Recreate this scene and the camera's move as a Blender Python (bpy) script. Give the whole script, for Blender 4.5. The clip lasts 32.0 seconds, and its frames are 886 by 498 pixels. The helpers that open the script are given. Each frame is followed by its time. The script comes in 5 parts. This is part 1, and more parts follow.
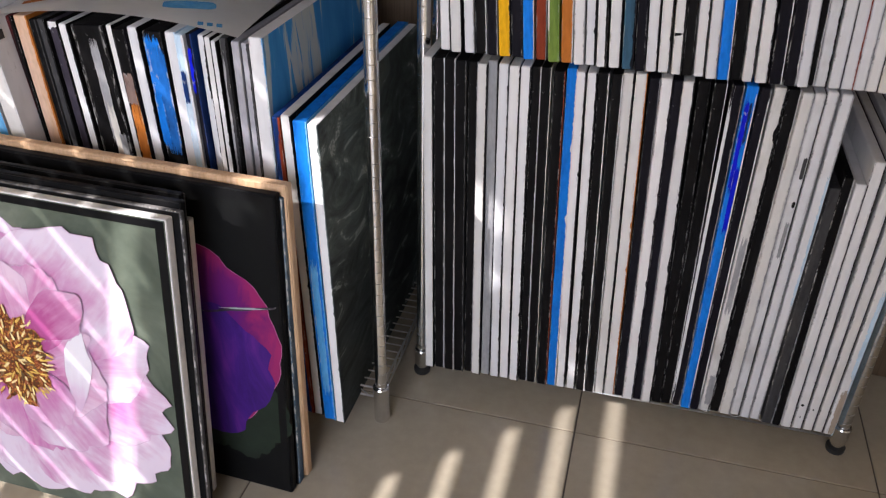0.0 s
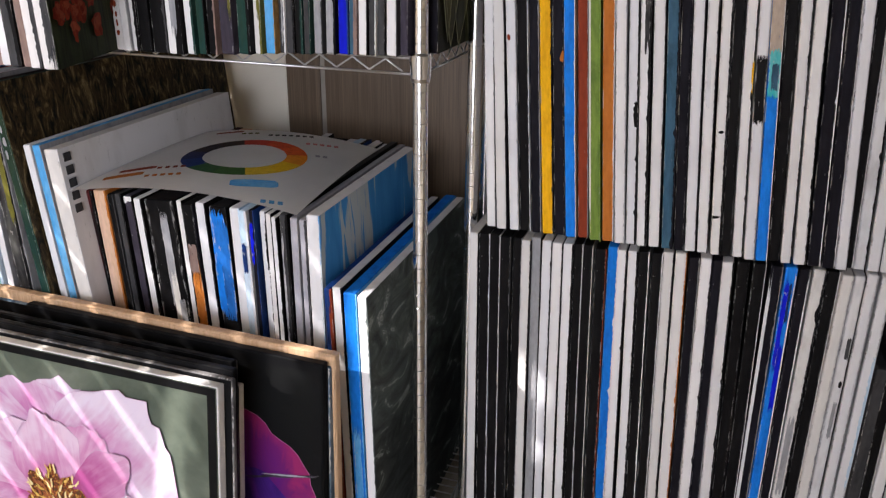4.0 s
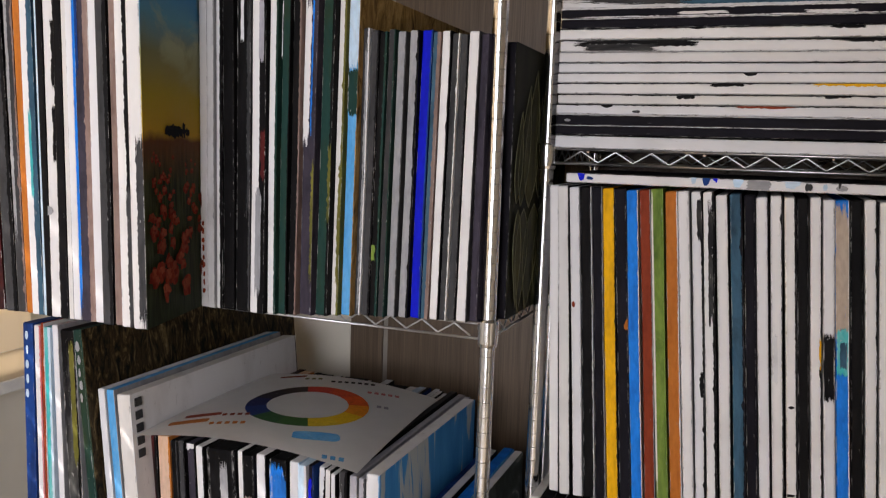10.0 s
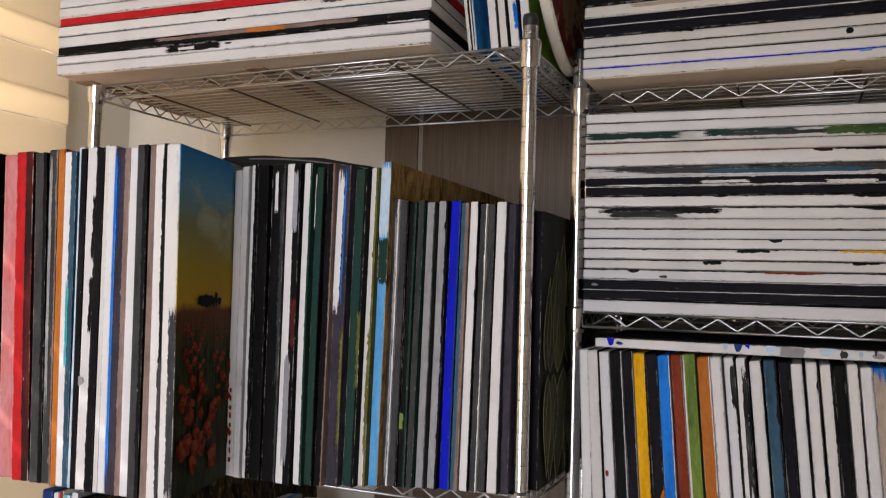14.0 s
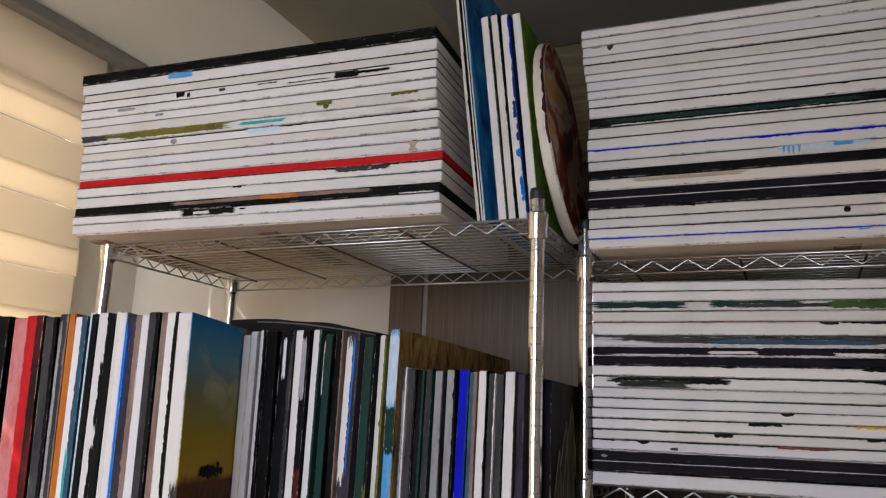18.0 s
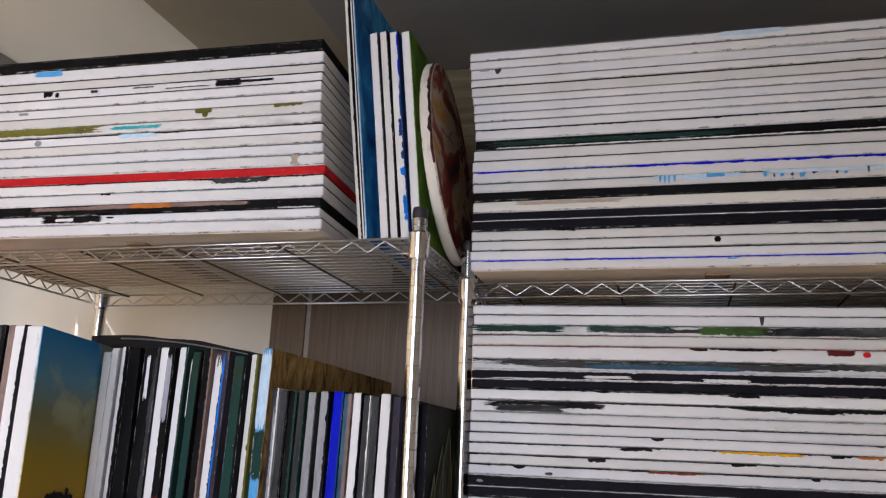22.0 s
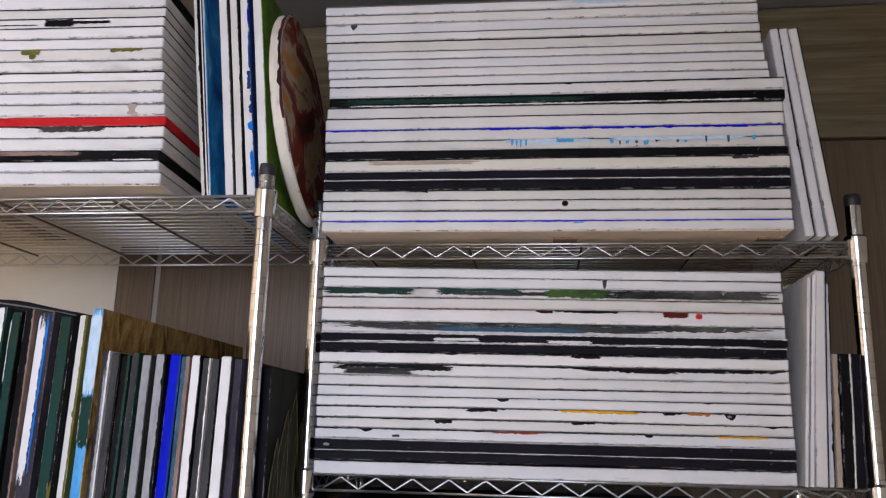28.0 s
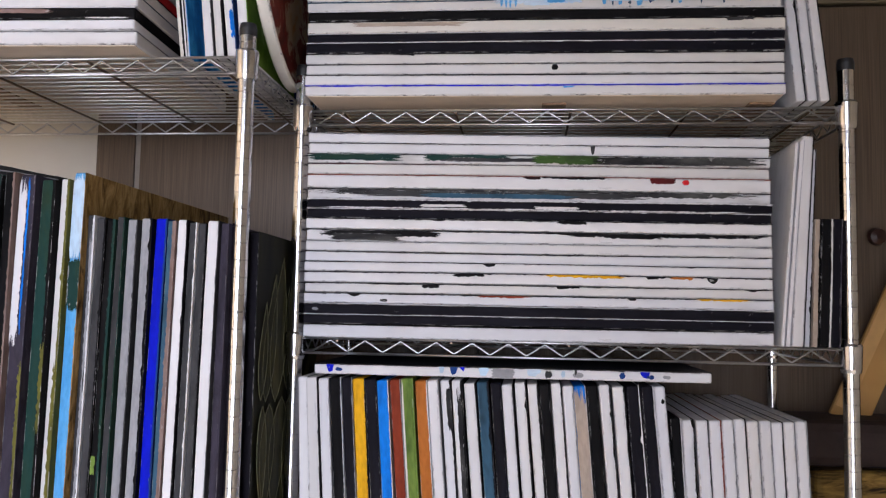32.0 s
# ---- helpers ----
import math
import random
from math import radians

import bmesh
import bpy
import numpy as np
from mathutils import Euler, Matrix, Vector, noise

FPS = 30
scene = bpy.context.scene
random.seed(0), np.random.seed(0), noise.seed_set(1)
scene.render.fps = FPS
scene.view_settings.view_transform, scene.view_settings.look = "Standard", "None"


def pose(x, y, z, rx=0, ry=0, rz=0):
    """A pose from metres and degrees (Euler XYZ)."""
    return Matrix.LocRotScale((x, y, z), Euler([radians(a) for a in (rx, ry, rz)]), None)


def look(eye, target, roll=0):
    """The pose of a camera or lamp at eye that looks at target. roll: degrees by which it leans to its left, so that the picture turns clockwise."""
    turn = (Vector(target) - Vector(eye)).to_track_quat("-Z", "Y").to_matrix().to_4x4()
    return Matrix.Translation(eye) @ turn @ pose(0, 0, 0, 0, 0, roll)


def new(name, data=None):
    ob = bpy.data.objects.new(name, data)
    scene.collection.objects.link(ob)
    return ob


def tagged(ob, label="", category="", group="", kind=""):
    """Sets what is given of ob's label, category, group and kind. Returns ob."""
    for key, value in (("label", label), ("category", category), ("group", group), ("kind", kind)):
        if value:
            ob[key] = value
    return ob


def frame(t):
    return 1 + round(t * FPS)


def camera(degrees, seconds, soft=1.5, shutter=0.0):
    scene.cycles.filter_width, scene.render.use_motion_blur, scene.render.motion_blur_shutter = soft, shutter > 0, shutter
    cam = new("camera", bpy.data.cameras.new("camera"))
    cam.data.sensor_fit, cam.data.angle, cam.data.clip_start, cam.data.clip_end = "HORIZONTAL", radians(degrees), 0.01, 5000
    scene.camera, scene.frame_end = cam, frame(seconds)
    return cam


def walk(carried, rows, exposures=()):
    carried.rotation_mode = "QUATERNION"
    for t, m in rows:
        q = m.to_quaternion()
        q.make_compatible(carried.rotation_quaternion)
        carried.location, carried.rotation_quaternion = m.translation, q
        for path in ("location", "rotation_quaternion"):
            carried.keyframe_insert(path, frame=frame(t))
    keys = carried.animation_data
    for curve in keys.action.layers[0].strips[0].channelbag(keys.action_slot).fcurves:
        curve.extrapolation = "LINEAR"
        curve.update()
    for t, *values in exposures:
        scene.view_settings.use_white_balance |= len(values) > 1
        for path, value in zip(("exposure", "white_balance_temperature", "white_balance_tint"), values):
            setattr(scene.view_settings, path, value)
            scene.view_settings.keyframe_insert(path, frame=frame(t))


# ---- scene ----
cam = camera(57.1, 32.0, 1.25)
PATH = [
    (0, (0.393, -1.385, 1.252), (-0.024, 0.249, 0.177), 1.2),
    (0.5, (0.393, -1.389, 1.261), (-0.042, 0.263, 0.22), 1.3),
    (1, (0.394, -1.39, 1.267), (-0.06, 0.278, 0.262), 1.3),
    (1.5, (0.393, -1.391, 1.275), (-0.081, 0.293, 0.306), 1.3),
    (2, (0.392, -1.396, 1.277), (-0.101, 0.306, 0.349), 1.3),
    (2.5, (0.39, -1.399, 1.285), (-0.122, 0.321, 0.401), 1.1),
    (3, (0.398, -1.397, 1.296), (-0.144, 0.336, 0.458), 0.7),
    (3.5, (0.397, -1.398, 1.301), (-0.161, 0.35, 0.506), 0.7),
    (5.5, (0.394, -1.404, 1.323), (-0.226, 0.386, 0.68), 0.6),
    (6, (0.392, -1.402, 1.331), (-0.241, 0.395, 0.725), 0.6),
    (6.5, (0.387, -1.405, 1.337), (-0.258, 0.403, 0.777), 0.7),
    (7, (0.385, -1.407, 1.344), (-0.275, 0.411, 0.835), 0.8),
    (7.5, (0.378, -1.408, 1.347), (-0.292, 0.419, 0.888), 1.1),
    (8, (0.377, -1.408, 1.35), (-0.306, 0.423, 0.923), 1.3),
    (8.5, (0.374, -1.407, 1.355), (-0.321, 0.427, 0.966), 1.5),
    (9, (0.374, -1.409, 1.36), (-0.338, 0.429, 1.02), 1.7),
    (9.5, (0.367, -1.409, 1.37), (-0.354, 0.433, 1.078), 1.8),
    (10, (0.364, -1.41, 1.377), (-0.369, 0.435, 1.136), 1.9),
    (10.5, (0.365, -1.411, 1.387), (-0.383, 0.433, 1.187), 1.8),
    (11, (0.365, -1.413, 1.39), (-0.396, 0.431, 1.238), 1.7),
    (11.5, (0.365, -1.411, 1.394), (-0.403, 0.431, 1.265), 1.7),
    (12, (0.361, -1.412, 1.401), (-0.41, 0.43, 1.297), 1.6),
    (12.5, (0.358, -1.411, 1.406), (-0.42, 0.43, 1.333), 1.6),
    (13, (0.356, -1.41, 1.41), (-0.429, 0.429, 1.38), 1.6),
    (13.5, (0.353, -1.413, 1.419), (-0.436, 0.424, 1.443), 1.6),
    (14, (0.349, -1.415, 1.425), (-0.443, 0.42, 1.516), 1.6),
    (14.5, (0.348, -1.414, 1.432), (-0.449, 0.416, 1.573), 1.6),
    (16.5, (0.335, -1.429, 1.456), (-0.452, 0.386, 1.75), 1.7),
    (17, (0.332, -1.431, 1.46), (-0.45, 0.379, 1.798), 1.9),
    (17.5, (0.333, -1.432, 1.468), (-0.446, 0.368, 1.859), 2.2),
    (18, (0.334, -1.433, 1.472), (-0.443, 0.36, 1.898), 2.3),
    (18.5, (0.334, -1.432, 1.474), (-0.438, 0.354, 1.933), 2.5),
    (19, (0.334, -1.431, 1.474), (-0.431, 0.353, 1.957), 2.6),
    (19.5, (0.336, -1.428, 1.476), (-0.423, 0.355, 1.971), 2.7),
    (20, (0.337, -1.425, 1.479), (-0.408, 0.362, 1.978), 2.9),
    (20.5, (0.339, -1.417, 1.474), (-0.367, 0.386, 1.974), 2.8),
    (21, (0.346, -1.409, 1.473), (-0.293, 0.422, 1.964), 2.7),
    (21.5, (0.349, -1.403, 1.471), (-0.234, 0.447, 1.961), 2.6),
    (22, (0.352, -1.396, 1.471), (-0.188, 0.466, 1.965), 2.4),
    (22.5, (0.357, -1.391, 1.474), (-0.148, 0.48, 1.969), 2.3),
    (23, (0.361, -1.388, 1.476), (-0.106, 0.493, 1.968), 2.2),
    (23.5, (0.367, -1.38, 1.471), (-0.059, 0.509, 1.968), 2.1),
    (24, (0.378, -1.372, 1.47), (-0.012, 0.526, 1.966), 1.9),
    (24.5, (0.381, -1.368, 1.472), (0.02, 0.536, 1.964), 1.8),
    (25, (0.386, -1.369, 1.47), (0.048, 0.539, 1.964), 1.7),
    (25.5, (0.389, -1.367, 1.473), (0.073, 0.546, 1.961), 1.6),
    (27.5, (0.397, -1.358, 1.463), (0.13, 0.569, 1.926), 1.4),
    (28, (0.393, -1.36, 1.461), (0.142, 0.576, 1.896), 1.3),
    (28.5, (0.393, -1.358, 1.459), (0.149, 0.587, 1.852), 1.3),
    (29, (0.39, -1.357, 1.454), (0.155, 0.596, 1.816), 1.3),
    (29.5, (0.393, -1.354, 1.45), (0.16, 0.605, 1.774), 1.3),
    (30, (0.39, -1.354, 1.449), (0.165, 0.613, 1.736), 1.2),
    (30.5, (0.389, -1.352, 1.444), (0.167, 0.62, 1.696), 1.2),
    (31, (0.387, -1.352, 1.441), (0.169, 0.625, 1.651), 1.2),
    (31.5, (0.385, -1.35, 1.435), (0.172, 0.631, 1.618), 1.2),
    (32, (0.385, -1.35, 1.435), (0.177, 0.634, 1.587), 1.1),
]
EXPOSURES = [(0.0, 0.80, 6150, 17), (5.0, 0.80, 6300, 17), (9.0, 0.66, 6500, 17), (13.0, 0.51, 6500, 17), (18.0, 0.36, 6200, 17), (22.5, 0.74, 5950, 18), (25.0, 0.80, 5900, 18), (32.0, 0.95, 5850, 20)]
walk(cam, [(t, look(eye, target, roll)) for t, eye, target, roll in PATH], EXPOSURES)

# ---------------------------------------------------------------- light
SUN_WAY = Vector((0.735, 0.68, -0.85))        # the way the sunlight travels
world = bpy.data.worlds.new("world")
scene.world = world
world.use_nodes = True
wn = world.node_tree.nodes
sky = wn.new("ShaderNodeTexSky")
sky.sky_type, sky.sun_disc = "NISHITA", False
sky.sun_elevation = math.atan2(-SUN_WAY.z, math.hypot(SUN_WAY.x, SUN_WAY.y))
sky.sun_rotation = math.atan2(-SUN_WAY.x, -SUN_WAY.y)
world.node_tree.links.new(sky.outputs[0], wn["Background"].inputs[0])
wn["Background"].inputs[1].default_value = 0.06

sun = new("sun", bpy.data.lights.new("sun", "SUN"))
sun.data.energy, sun.data.angle, sun.data.color = 5.0, radians(0.5), (1.0, 0.95, 0.87)
sun.matrix_world = look((-4, -4, 5), Vector((-4, -4, 5)) + SUN_WAY)

# daylight through the balcony door behind the camera and the window at the side
daylight = new("balcony_daylight", bpy.data.lights.new("balcony_daylight", "AREA"))
daylight.data.shape, daylight.data.size, daylight.data.size_y = "RECTANGLE", 1.8, 2.1
daylight.data.energy, daylight.data.color = 18.0, (0.95, 0.97, 1.0)
daylight.data.spread = radians(100)
daylight.matrix_world = look((-0.30, -3.28, 1.28), (-1.25, 0, 0.90))
side_day = new("window_daylight", bpy.data.lights.new("window_daylight", "AREA"))
side_day.data.shape, side_day.data.size, side_day.data.size_y = "RECTANGLE", 2.8, 1.4
side_day.data.energy, side_day.data.color = 21, (1.0, 0.87, 0.69)
side_day.matrix_world = look((-1.60, -1.3, 1.65), (0, -1.3, 1.65))


# ---------------------------------------------------------------- materials
class Nodes:
    """A small builder for one node material."""

    def __init__(self, name):
        self.m = bpy.data.materials.new(name)
        self.m.use_nodes = True
        self.t = self.m.node_tree
        self.b = self.t.nodes["Principled BSDF"]

    def add(self, kind, **values):
        n = self.t.nodes.new("ShaderNode" + kind)
        for key, value in values.items():
            n.inputs[key].default_value = value
        return n

    def link(self, a, b):
        self.t.links.new(a, b)

    def co(self, scale=(1, 1, 1), rot=(0, 0, 0)):
        c, m = self.add("TexCoord"), self.add("Mapping")
        m.inputs["Scale"].default_value, m.inputs["Rotation"].default_value = scale, rot
        self.link(c.outputs["Object"], m.inputs["Vector"])
        return m.outputs["Vector"]

    def noise(self, scale, detail=4.0, vec=None, rough=0.55, dist=0.0):
        n = self.add("TexNoise", Scale=scale, Detail=detail, Roughness=rough, Distortion=dist)
        self.link(vec if vec is not None else self.co(), n.inputs["Vector"])
        return n.outputs["Fac"]

    def ramp(self, fac, *stops):
        r = self.add("ValToRGB")
        e = r.color_ramp.elements
        while len(e) < len(stops):
            e.new(0.5)
        for el, (p, c) in zip(e, stops):
            el.position, el.color = p, (*c, 1) if len(c) == 3 else c
        self.link(fac, r.inputs["Fac"])
        return r.outputs["Color"]

    def math(self, op, a, b=0.5):
        n = self.t.nodes.new("ShaderNodeMath")
        n.operation = op
        for k, v in enumerate((a, b)):
            if isinstance(v, (int, float)):
                n.inputs[k].default_value = v
            else:
                self.link(v, n.inputs[k])
        return n.outputs[0]

    def mix(self, fac, a, b, blend="MIX"):
        n = self.t.nodes.new("ShaderNodeMix")
        n.data_type, n.blend_type = "RGBA", blend
        for sock, v in ((n.inputs[0], fac), (n.inputs[6], a), (n.inputs[7], b)):
            if isinstance(v, (int, float)):
                sock.default_value = v
            elif isinstance(v, tuple):
                sock.default_value = (*v, 1)
            else:
                self.link(v, sock)
        return n.outputs[2]

    def axis(self, which):
        s = self.add("SeparateXYZ")
        self.link(self.co(), s.inputs[0])
        return s.outputs[which]

    def rim(self, start=0.80):
        """1 along the two long borders of the edge that faces the room, 0 in its middle."""
        c, s = self.add("TexCoord"), self.add("SeparateXYZ")
        self.link(c.outputs["Generated"], s.inputs[0])
        off = self.math("MULTIPLY", self.math("ABSOLUTE", self.math("SUBTRACT", s.outputs[0], 0.5)), 2.0)
        nrm = self.add("SeparateXYZ")
        self.link(c.outputs["Normal"], nrm.inputs[0])
        front = self.math("LESS_THAN", nrm.outputs[1], -0.35)
        return self.mix(1.0, self.ramp(off, (start, (0, 0, 0)), (0.97, (1, 1, 1))), front, "MULTIPLY")

    def done(self, color, rough=0.6, metal=0.0, bump=None, strength=0.3, dist=0.001):
        if isinstance(color, tuple):
            self.b.inputs["Base Color"].default_value = (*color, 1)
        else:
            self.link(color, self.b.inputs["Base Color"])
        if isinstance(rough, float):
            self.b.inputs["Roughness"].default_value = rough
        else:
            self.link(rough, self.b.inputs["Roughness"])
        self.b.inputs["Metallic"].default_value = metal
        if bump is not None:
            n = self.add("Bump", Strength=strength, Distance=dist)
            self.link(bump, n.inputs["Height"])
            self.link(n.outputs[0], self.b.inputs["Normal"])
        return self.m


def shade(c, k):
    return tuple(min(1.0, v * k) for v in c)


def canvas_mat(name, c, spread=0.14, dirt=0.16, rough=0.75):
    """Primed canvas with weave, faint smudges and a tone of its own for every piece."""
    n = Nodes(name)
    weave = n.noise(900.0, 2.0, n.co((1, 1, 1)))
    smudge = n.noise(9.0, 5.0, n.co((3, 3, 1)))
    rnd = n.add("ObjectInfo").outputs["Random"]
    tone = n.ramp(rnd, (0.0, shade((c[0], c[1] * 0.99, c[2] * 0.95), 1 - spread)), (0.3, shade(c, 1 + 0.3 * spread)), (0.55, shade((c[0] * 0.96, c[1] * 0.98, c[2] * 1.02), 1 - 0.4 * spread)), (0.8, c), (1.0, shade(c, 1 - 0.8 * spread)))
    spots = n.ramp(smudge, (0.30, shade((0.62, 0.60, 0.58), 1)), (0.52, (1, 1, 1)))
    col = n.mix(dirt * 2, tone, n.mix(1.0, tone, spots, "MULTIPLY"))
    specks = n.ramp(n.noise(160.0, 2.0), (0.22, (0.35, 0.33, 0.32)), (0.28, (1, 1, 1)))
    col = n.mix(0.6, col, n.mix(1.0, col, specks, "MULTIPLY"))
    grime = n.ramp(n.noise(48.0, 7.0, n.co((2, 1, 0.8)), 0.75), (0.53, (0, 0, 0)), (0.58, (1, 1, 1)))
    col = n.mix(n.mix(1.0, n.mix(1.0, grime, n.rim(0.66), "MULTIPLY"), (0.95, 0.95, 0.95), "MULTIPLY"), col, (0.05, 0.047, 0.047))
    scuff = n.ramp(n.noise(70.0, 6.0, n.co((1, 1, 0.25)), 0.7), (0.63, (0, 0, 0)), (0.70, (0.6, 0.6, 0.6)))
    col = n.mix(scuff, col, (0.36, 0.345, 0.34))
    n.b.inputs["Specular IOR Level"].default_value = 0.2
    return n.done(col, rough, 0.0, n.math("ADD", weave, n.math("MULTIPLY", smudge, 1.5)), 0.25, 0.0006)


def paint_mat(name, c, other=None, scale=14.0, rough=0.6, spread=0.12, stretch=(1, 1, 0.35), worn=True):
    """Dried acrylic: brushed streaks of a second tone and slight ridges."""
    n = Nodes(name)
    other = other or shade(c, 0.6)
    streak = n.noise(scale, 6.0, n.co(tuple(s * 2.2 for s in stretch)), 0.62, 0.6)
    fine = n.noise(180.0, 3.0, n.co(stretch))
    rnd = n.add("ObjectInfo").outputs["Random"]
    tone = n.ramp(rnd, (0.0, shade(c, 1 - spread)), (1.0, shade(c, 1 + spread)))
    col = n.mix(n.ramp(streak, (0.46, (0, 0, 0)), (0.66, (0.85, 0.85, 0.85))), tone, other)
    col = n.mix(0.35, col, n.mix(1.0, col, n.ramp(fine, (0.3, (0.55, 0.55, 0.55)), (0.6, (1, 1, 1))), "MULTIPLY"))
    if worn:
        chip = n.ramp(n.noise(60.0, 7.0, n.co((1.8, 1, 0.5)), 0.78), (0.51, (0, 0, 0)), (0.55, (1, 1, 1)))
        col = n.mix(n.mix(1.0, n.mix(1.0, chip, n.rim(0.74), "MULTIPLY"), (0.9, 0.9, 0.9), "MULTIPLY"), col, (0.58, 0.56, 0.54))
        fleck = n.ramp(n.noise(110.0, 4.0, n.co((1, 1, 0.5)), 0.7), (0.68, (0, 0, 0)), (0.71, (0.6, 0.6, 0.6)))
        col = n.mix(fleck, col, (0.45, 0.44, 0.43))
    n.b.inputs["Specular IOR Level"].default_value = 0.07
    return n.done(col, rough, 0.0, n.math("ADD", streak, n.math("MULTIPLY", fine, 0.5)), 0.35, 0.0012)


def plain_mat(name, c, rough=0.6, metal=0.0, scale=30.0, var=0.12, bump=0.15):
    n = Nodes(name)
    a, b = n.noise(scale, 5.0), n.noise(scale * 12, 3.0)
    col = n.ramp(a, (0.3, shade(c, 1 - var)), (0.7, shade(c, 1 + var * 0.6)))
    return n.done(col, rough, metal, n.math("ADD", a, n.math("MULTIPLY", b, 0.4)), bump, 0.001)


WHITE = canvas_mat("primed_canvas", (0.745, 0.731, 0.727))
WARM = canvas_mat("warm_canvas", (0.74, 0.70, 0.62))
SPOT = canvas_mat("stained_canvas", (0.70, 0.69, 0.68), 0.08, 0.45)
LINEN = canvas_mat("raw_linen", (0.76, 0.62, 0.47), 0.04, 0.15)
P = {
    "w": WHITE, "W": SPOT, "m": SPOT, "i": WARM,
    "k": paint_mat("black_paint", (0.0055, 0.005, 0.0052), (0.012, 0.011, 0.0115)),
    "K": paint_mat("black_paint_grey_strokes", (0.016, 0.015, 0.017), (0.12, 0.12, 0.11), 7.0),
    "n": paint_mat("blue_black_paint", (0.0085, 0.0075, 0.011), (0.015, 0.014, 0.021)),
    "g": paint_mat("grey_paint", (0.33, 0.33, 0.34), (0.24, 0.24, 0.26)),
    "G": paint_mat("dark_grey_paint", (0.055, 0.054, 0.056), (0.025, 0.025, 0.026)),
    "r": paint_mat("dark_red_black_paint", (0.03, 0.012, 0.012), (0.20, 0.02, 0.018), 5.0),
    "x": paint_mat("red_paint", (0.55, 0.02, 0.022), (0.40, 0.012, 0.016)),
    "b": paint_mat("bright_blue_paint", (0.012, 0.20, 0.72), (0.010, 0.12, 0.50)),
    "u": paint_mat("ultramarine_paint", (0.008, 0.014, 0.62), (0.006, 0.01, 0.36)),
    "N": paint_mat("navy_blue_paint", (0.012, 0.05, 0.22), (0.012, 0.02, 0.06), 8.0),
    "o": paint_mat("orange_brown_paint", (0.52, 0.17, 0.03), (0.40, 0.12, 0.02)),
    "y": paint_mat("yellow_paint", (0.80, 0.42, 0.006), (0.62, 0.30, 0.005)),
    "R": paint_mat("rust_paint", (0.26, 0.045, 0.018), (0.18, 0.028, 0.012)),
    "e": paint_mat("dark_green_paint", (0.014, 0.045, 0.038), (0.03, 0.045, 0.018), 6.0),
    "E": paint_mat("leaf_green_paint", (0.20, 0.30, 0.055), (0.05, 0.10, 0.02), 10.0),
    "f": paint_mat("moss_green_paint", (0.065, 0.125, 0.03), (0.03, 0.05, 0.02), 10.0),
    # peach strengthened by painting in the sunlight on that canvas
    "a": paint_mat("peach_paint", (0.74, 0.50, 0.36), (0.62, 0.36, 0.20), 10.0),
    "t": paint_mat("grey_blue_paint", (0.045, 0.11, 0.17), (0.02, 0.04, 0.06), 9.0),
    "c": paint_mat("pale_blue_paint", (0.50, 0.66, 0.80), (0.66, 0.74, 0.82), 8.0),
    "l": paint_mat("sky_blue_paint", (0.09, 0.36, 0.72), (0.20, 0.50, 0.80), 8.0),
    "T": paint_mat("turquoise_paint", (0.04, 0.38, 0.40), (0.30, 0.60, 0.58), 8.0),
    "s": paint_mat("sand_paint", (0.44, 0.36, 0.29), (0.36, 0.30, 0.25)),
    "q": paint_mat("dusty_brown_paint", (0.26, 0.18, 0.155), (0.14, 0.085, 0.07)),
    # pink marks, and the pink light painted onto a white canvas by the window
    "p": paint_mat("pink_paint", (0.66, 0.26, 0.26), (0.58, 0.10, 0.10)),
    "d": paint_mat("plum_grey_paint", (0.055, 0.046, 0.064), (0.02, 0.018, 0.024)),
    "v": paint_mat("lilac_grey_paint", (0.40, 0.39, 0.43), (0.32, 0.31, 0.34)),
    "h": paint_mat("olive_paint", (0.16, 0.15, 0.03), (0.06, 0.06, 0.02), 9.0),
    "B": paint_mat("blue_black_streaks", (0.02, 0.16, 0.55), (0.012, 0.014, 0.02), 5.0),
}
SAYS = {"w": "white-primed", "W": "stained white", "m": "grey-smeared white", "i": "cream", "k": "black-painted", "K": "black and grey painted", "n": "blue-black painted",
        "g": "grey-painted", "G": "dark grey painted", "r": "black and dark red painted", "x": "bright red painted", "b": "bright blue painted", "u": "ultramarine blue painted",
        "N": "navy blue painted", "o": "orange-brown painted", "y": "yellow-painted", "R": "rust red painted", "e": "dark green painted", "E": "leaf green painted", "f": "moss green painted", "a": "peach-painted", "t": "grey-blue painted",
        "c": "pale blue painted", "l": "sky blue painted", "T": "turquoise painted", "s": "sand-coloured", "q": "dusty brown painted", "p": "pink-painted", "d": "plum grey painted",
        "v": "lilac grey painted", "h": "olive painted", "B": "blue and black streaked"}

CHROME = plain_mat("chrome", (0.72, 0.72, 0.73), 0.16, 1.0, 60.0, 0.10, 0.05)
DULL_CHROME = plain_mat("zinc_wire", (0.58, 0.58, 0.58), 0.32, 1.0, 80.0, 0.15, 0.05)
DECK_WIRE = plain_mat("deck_wire_zinc", (0.72, 0.70, 0.67), 0.38, 1.0, 80.0, 0.15, 0.05)
# darker, browner metal tone than the rack's other wires
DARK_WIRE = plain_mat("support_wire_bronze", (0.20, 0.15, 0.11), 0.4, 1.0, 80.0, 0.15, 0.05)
BLACK_PLASTIC = plain_mat("black_plastic", (0.02, 0.02, 0.02), 0.45, 0.0, 60.0, 0.2, 0.1)
PINE = Nodes("pine_wood")
grain = PINE.noise(30.0, 6.0, PINE.co((6, 6, 0.6)), 0.6, 0.8)
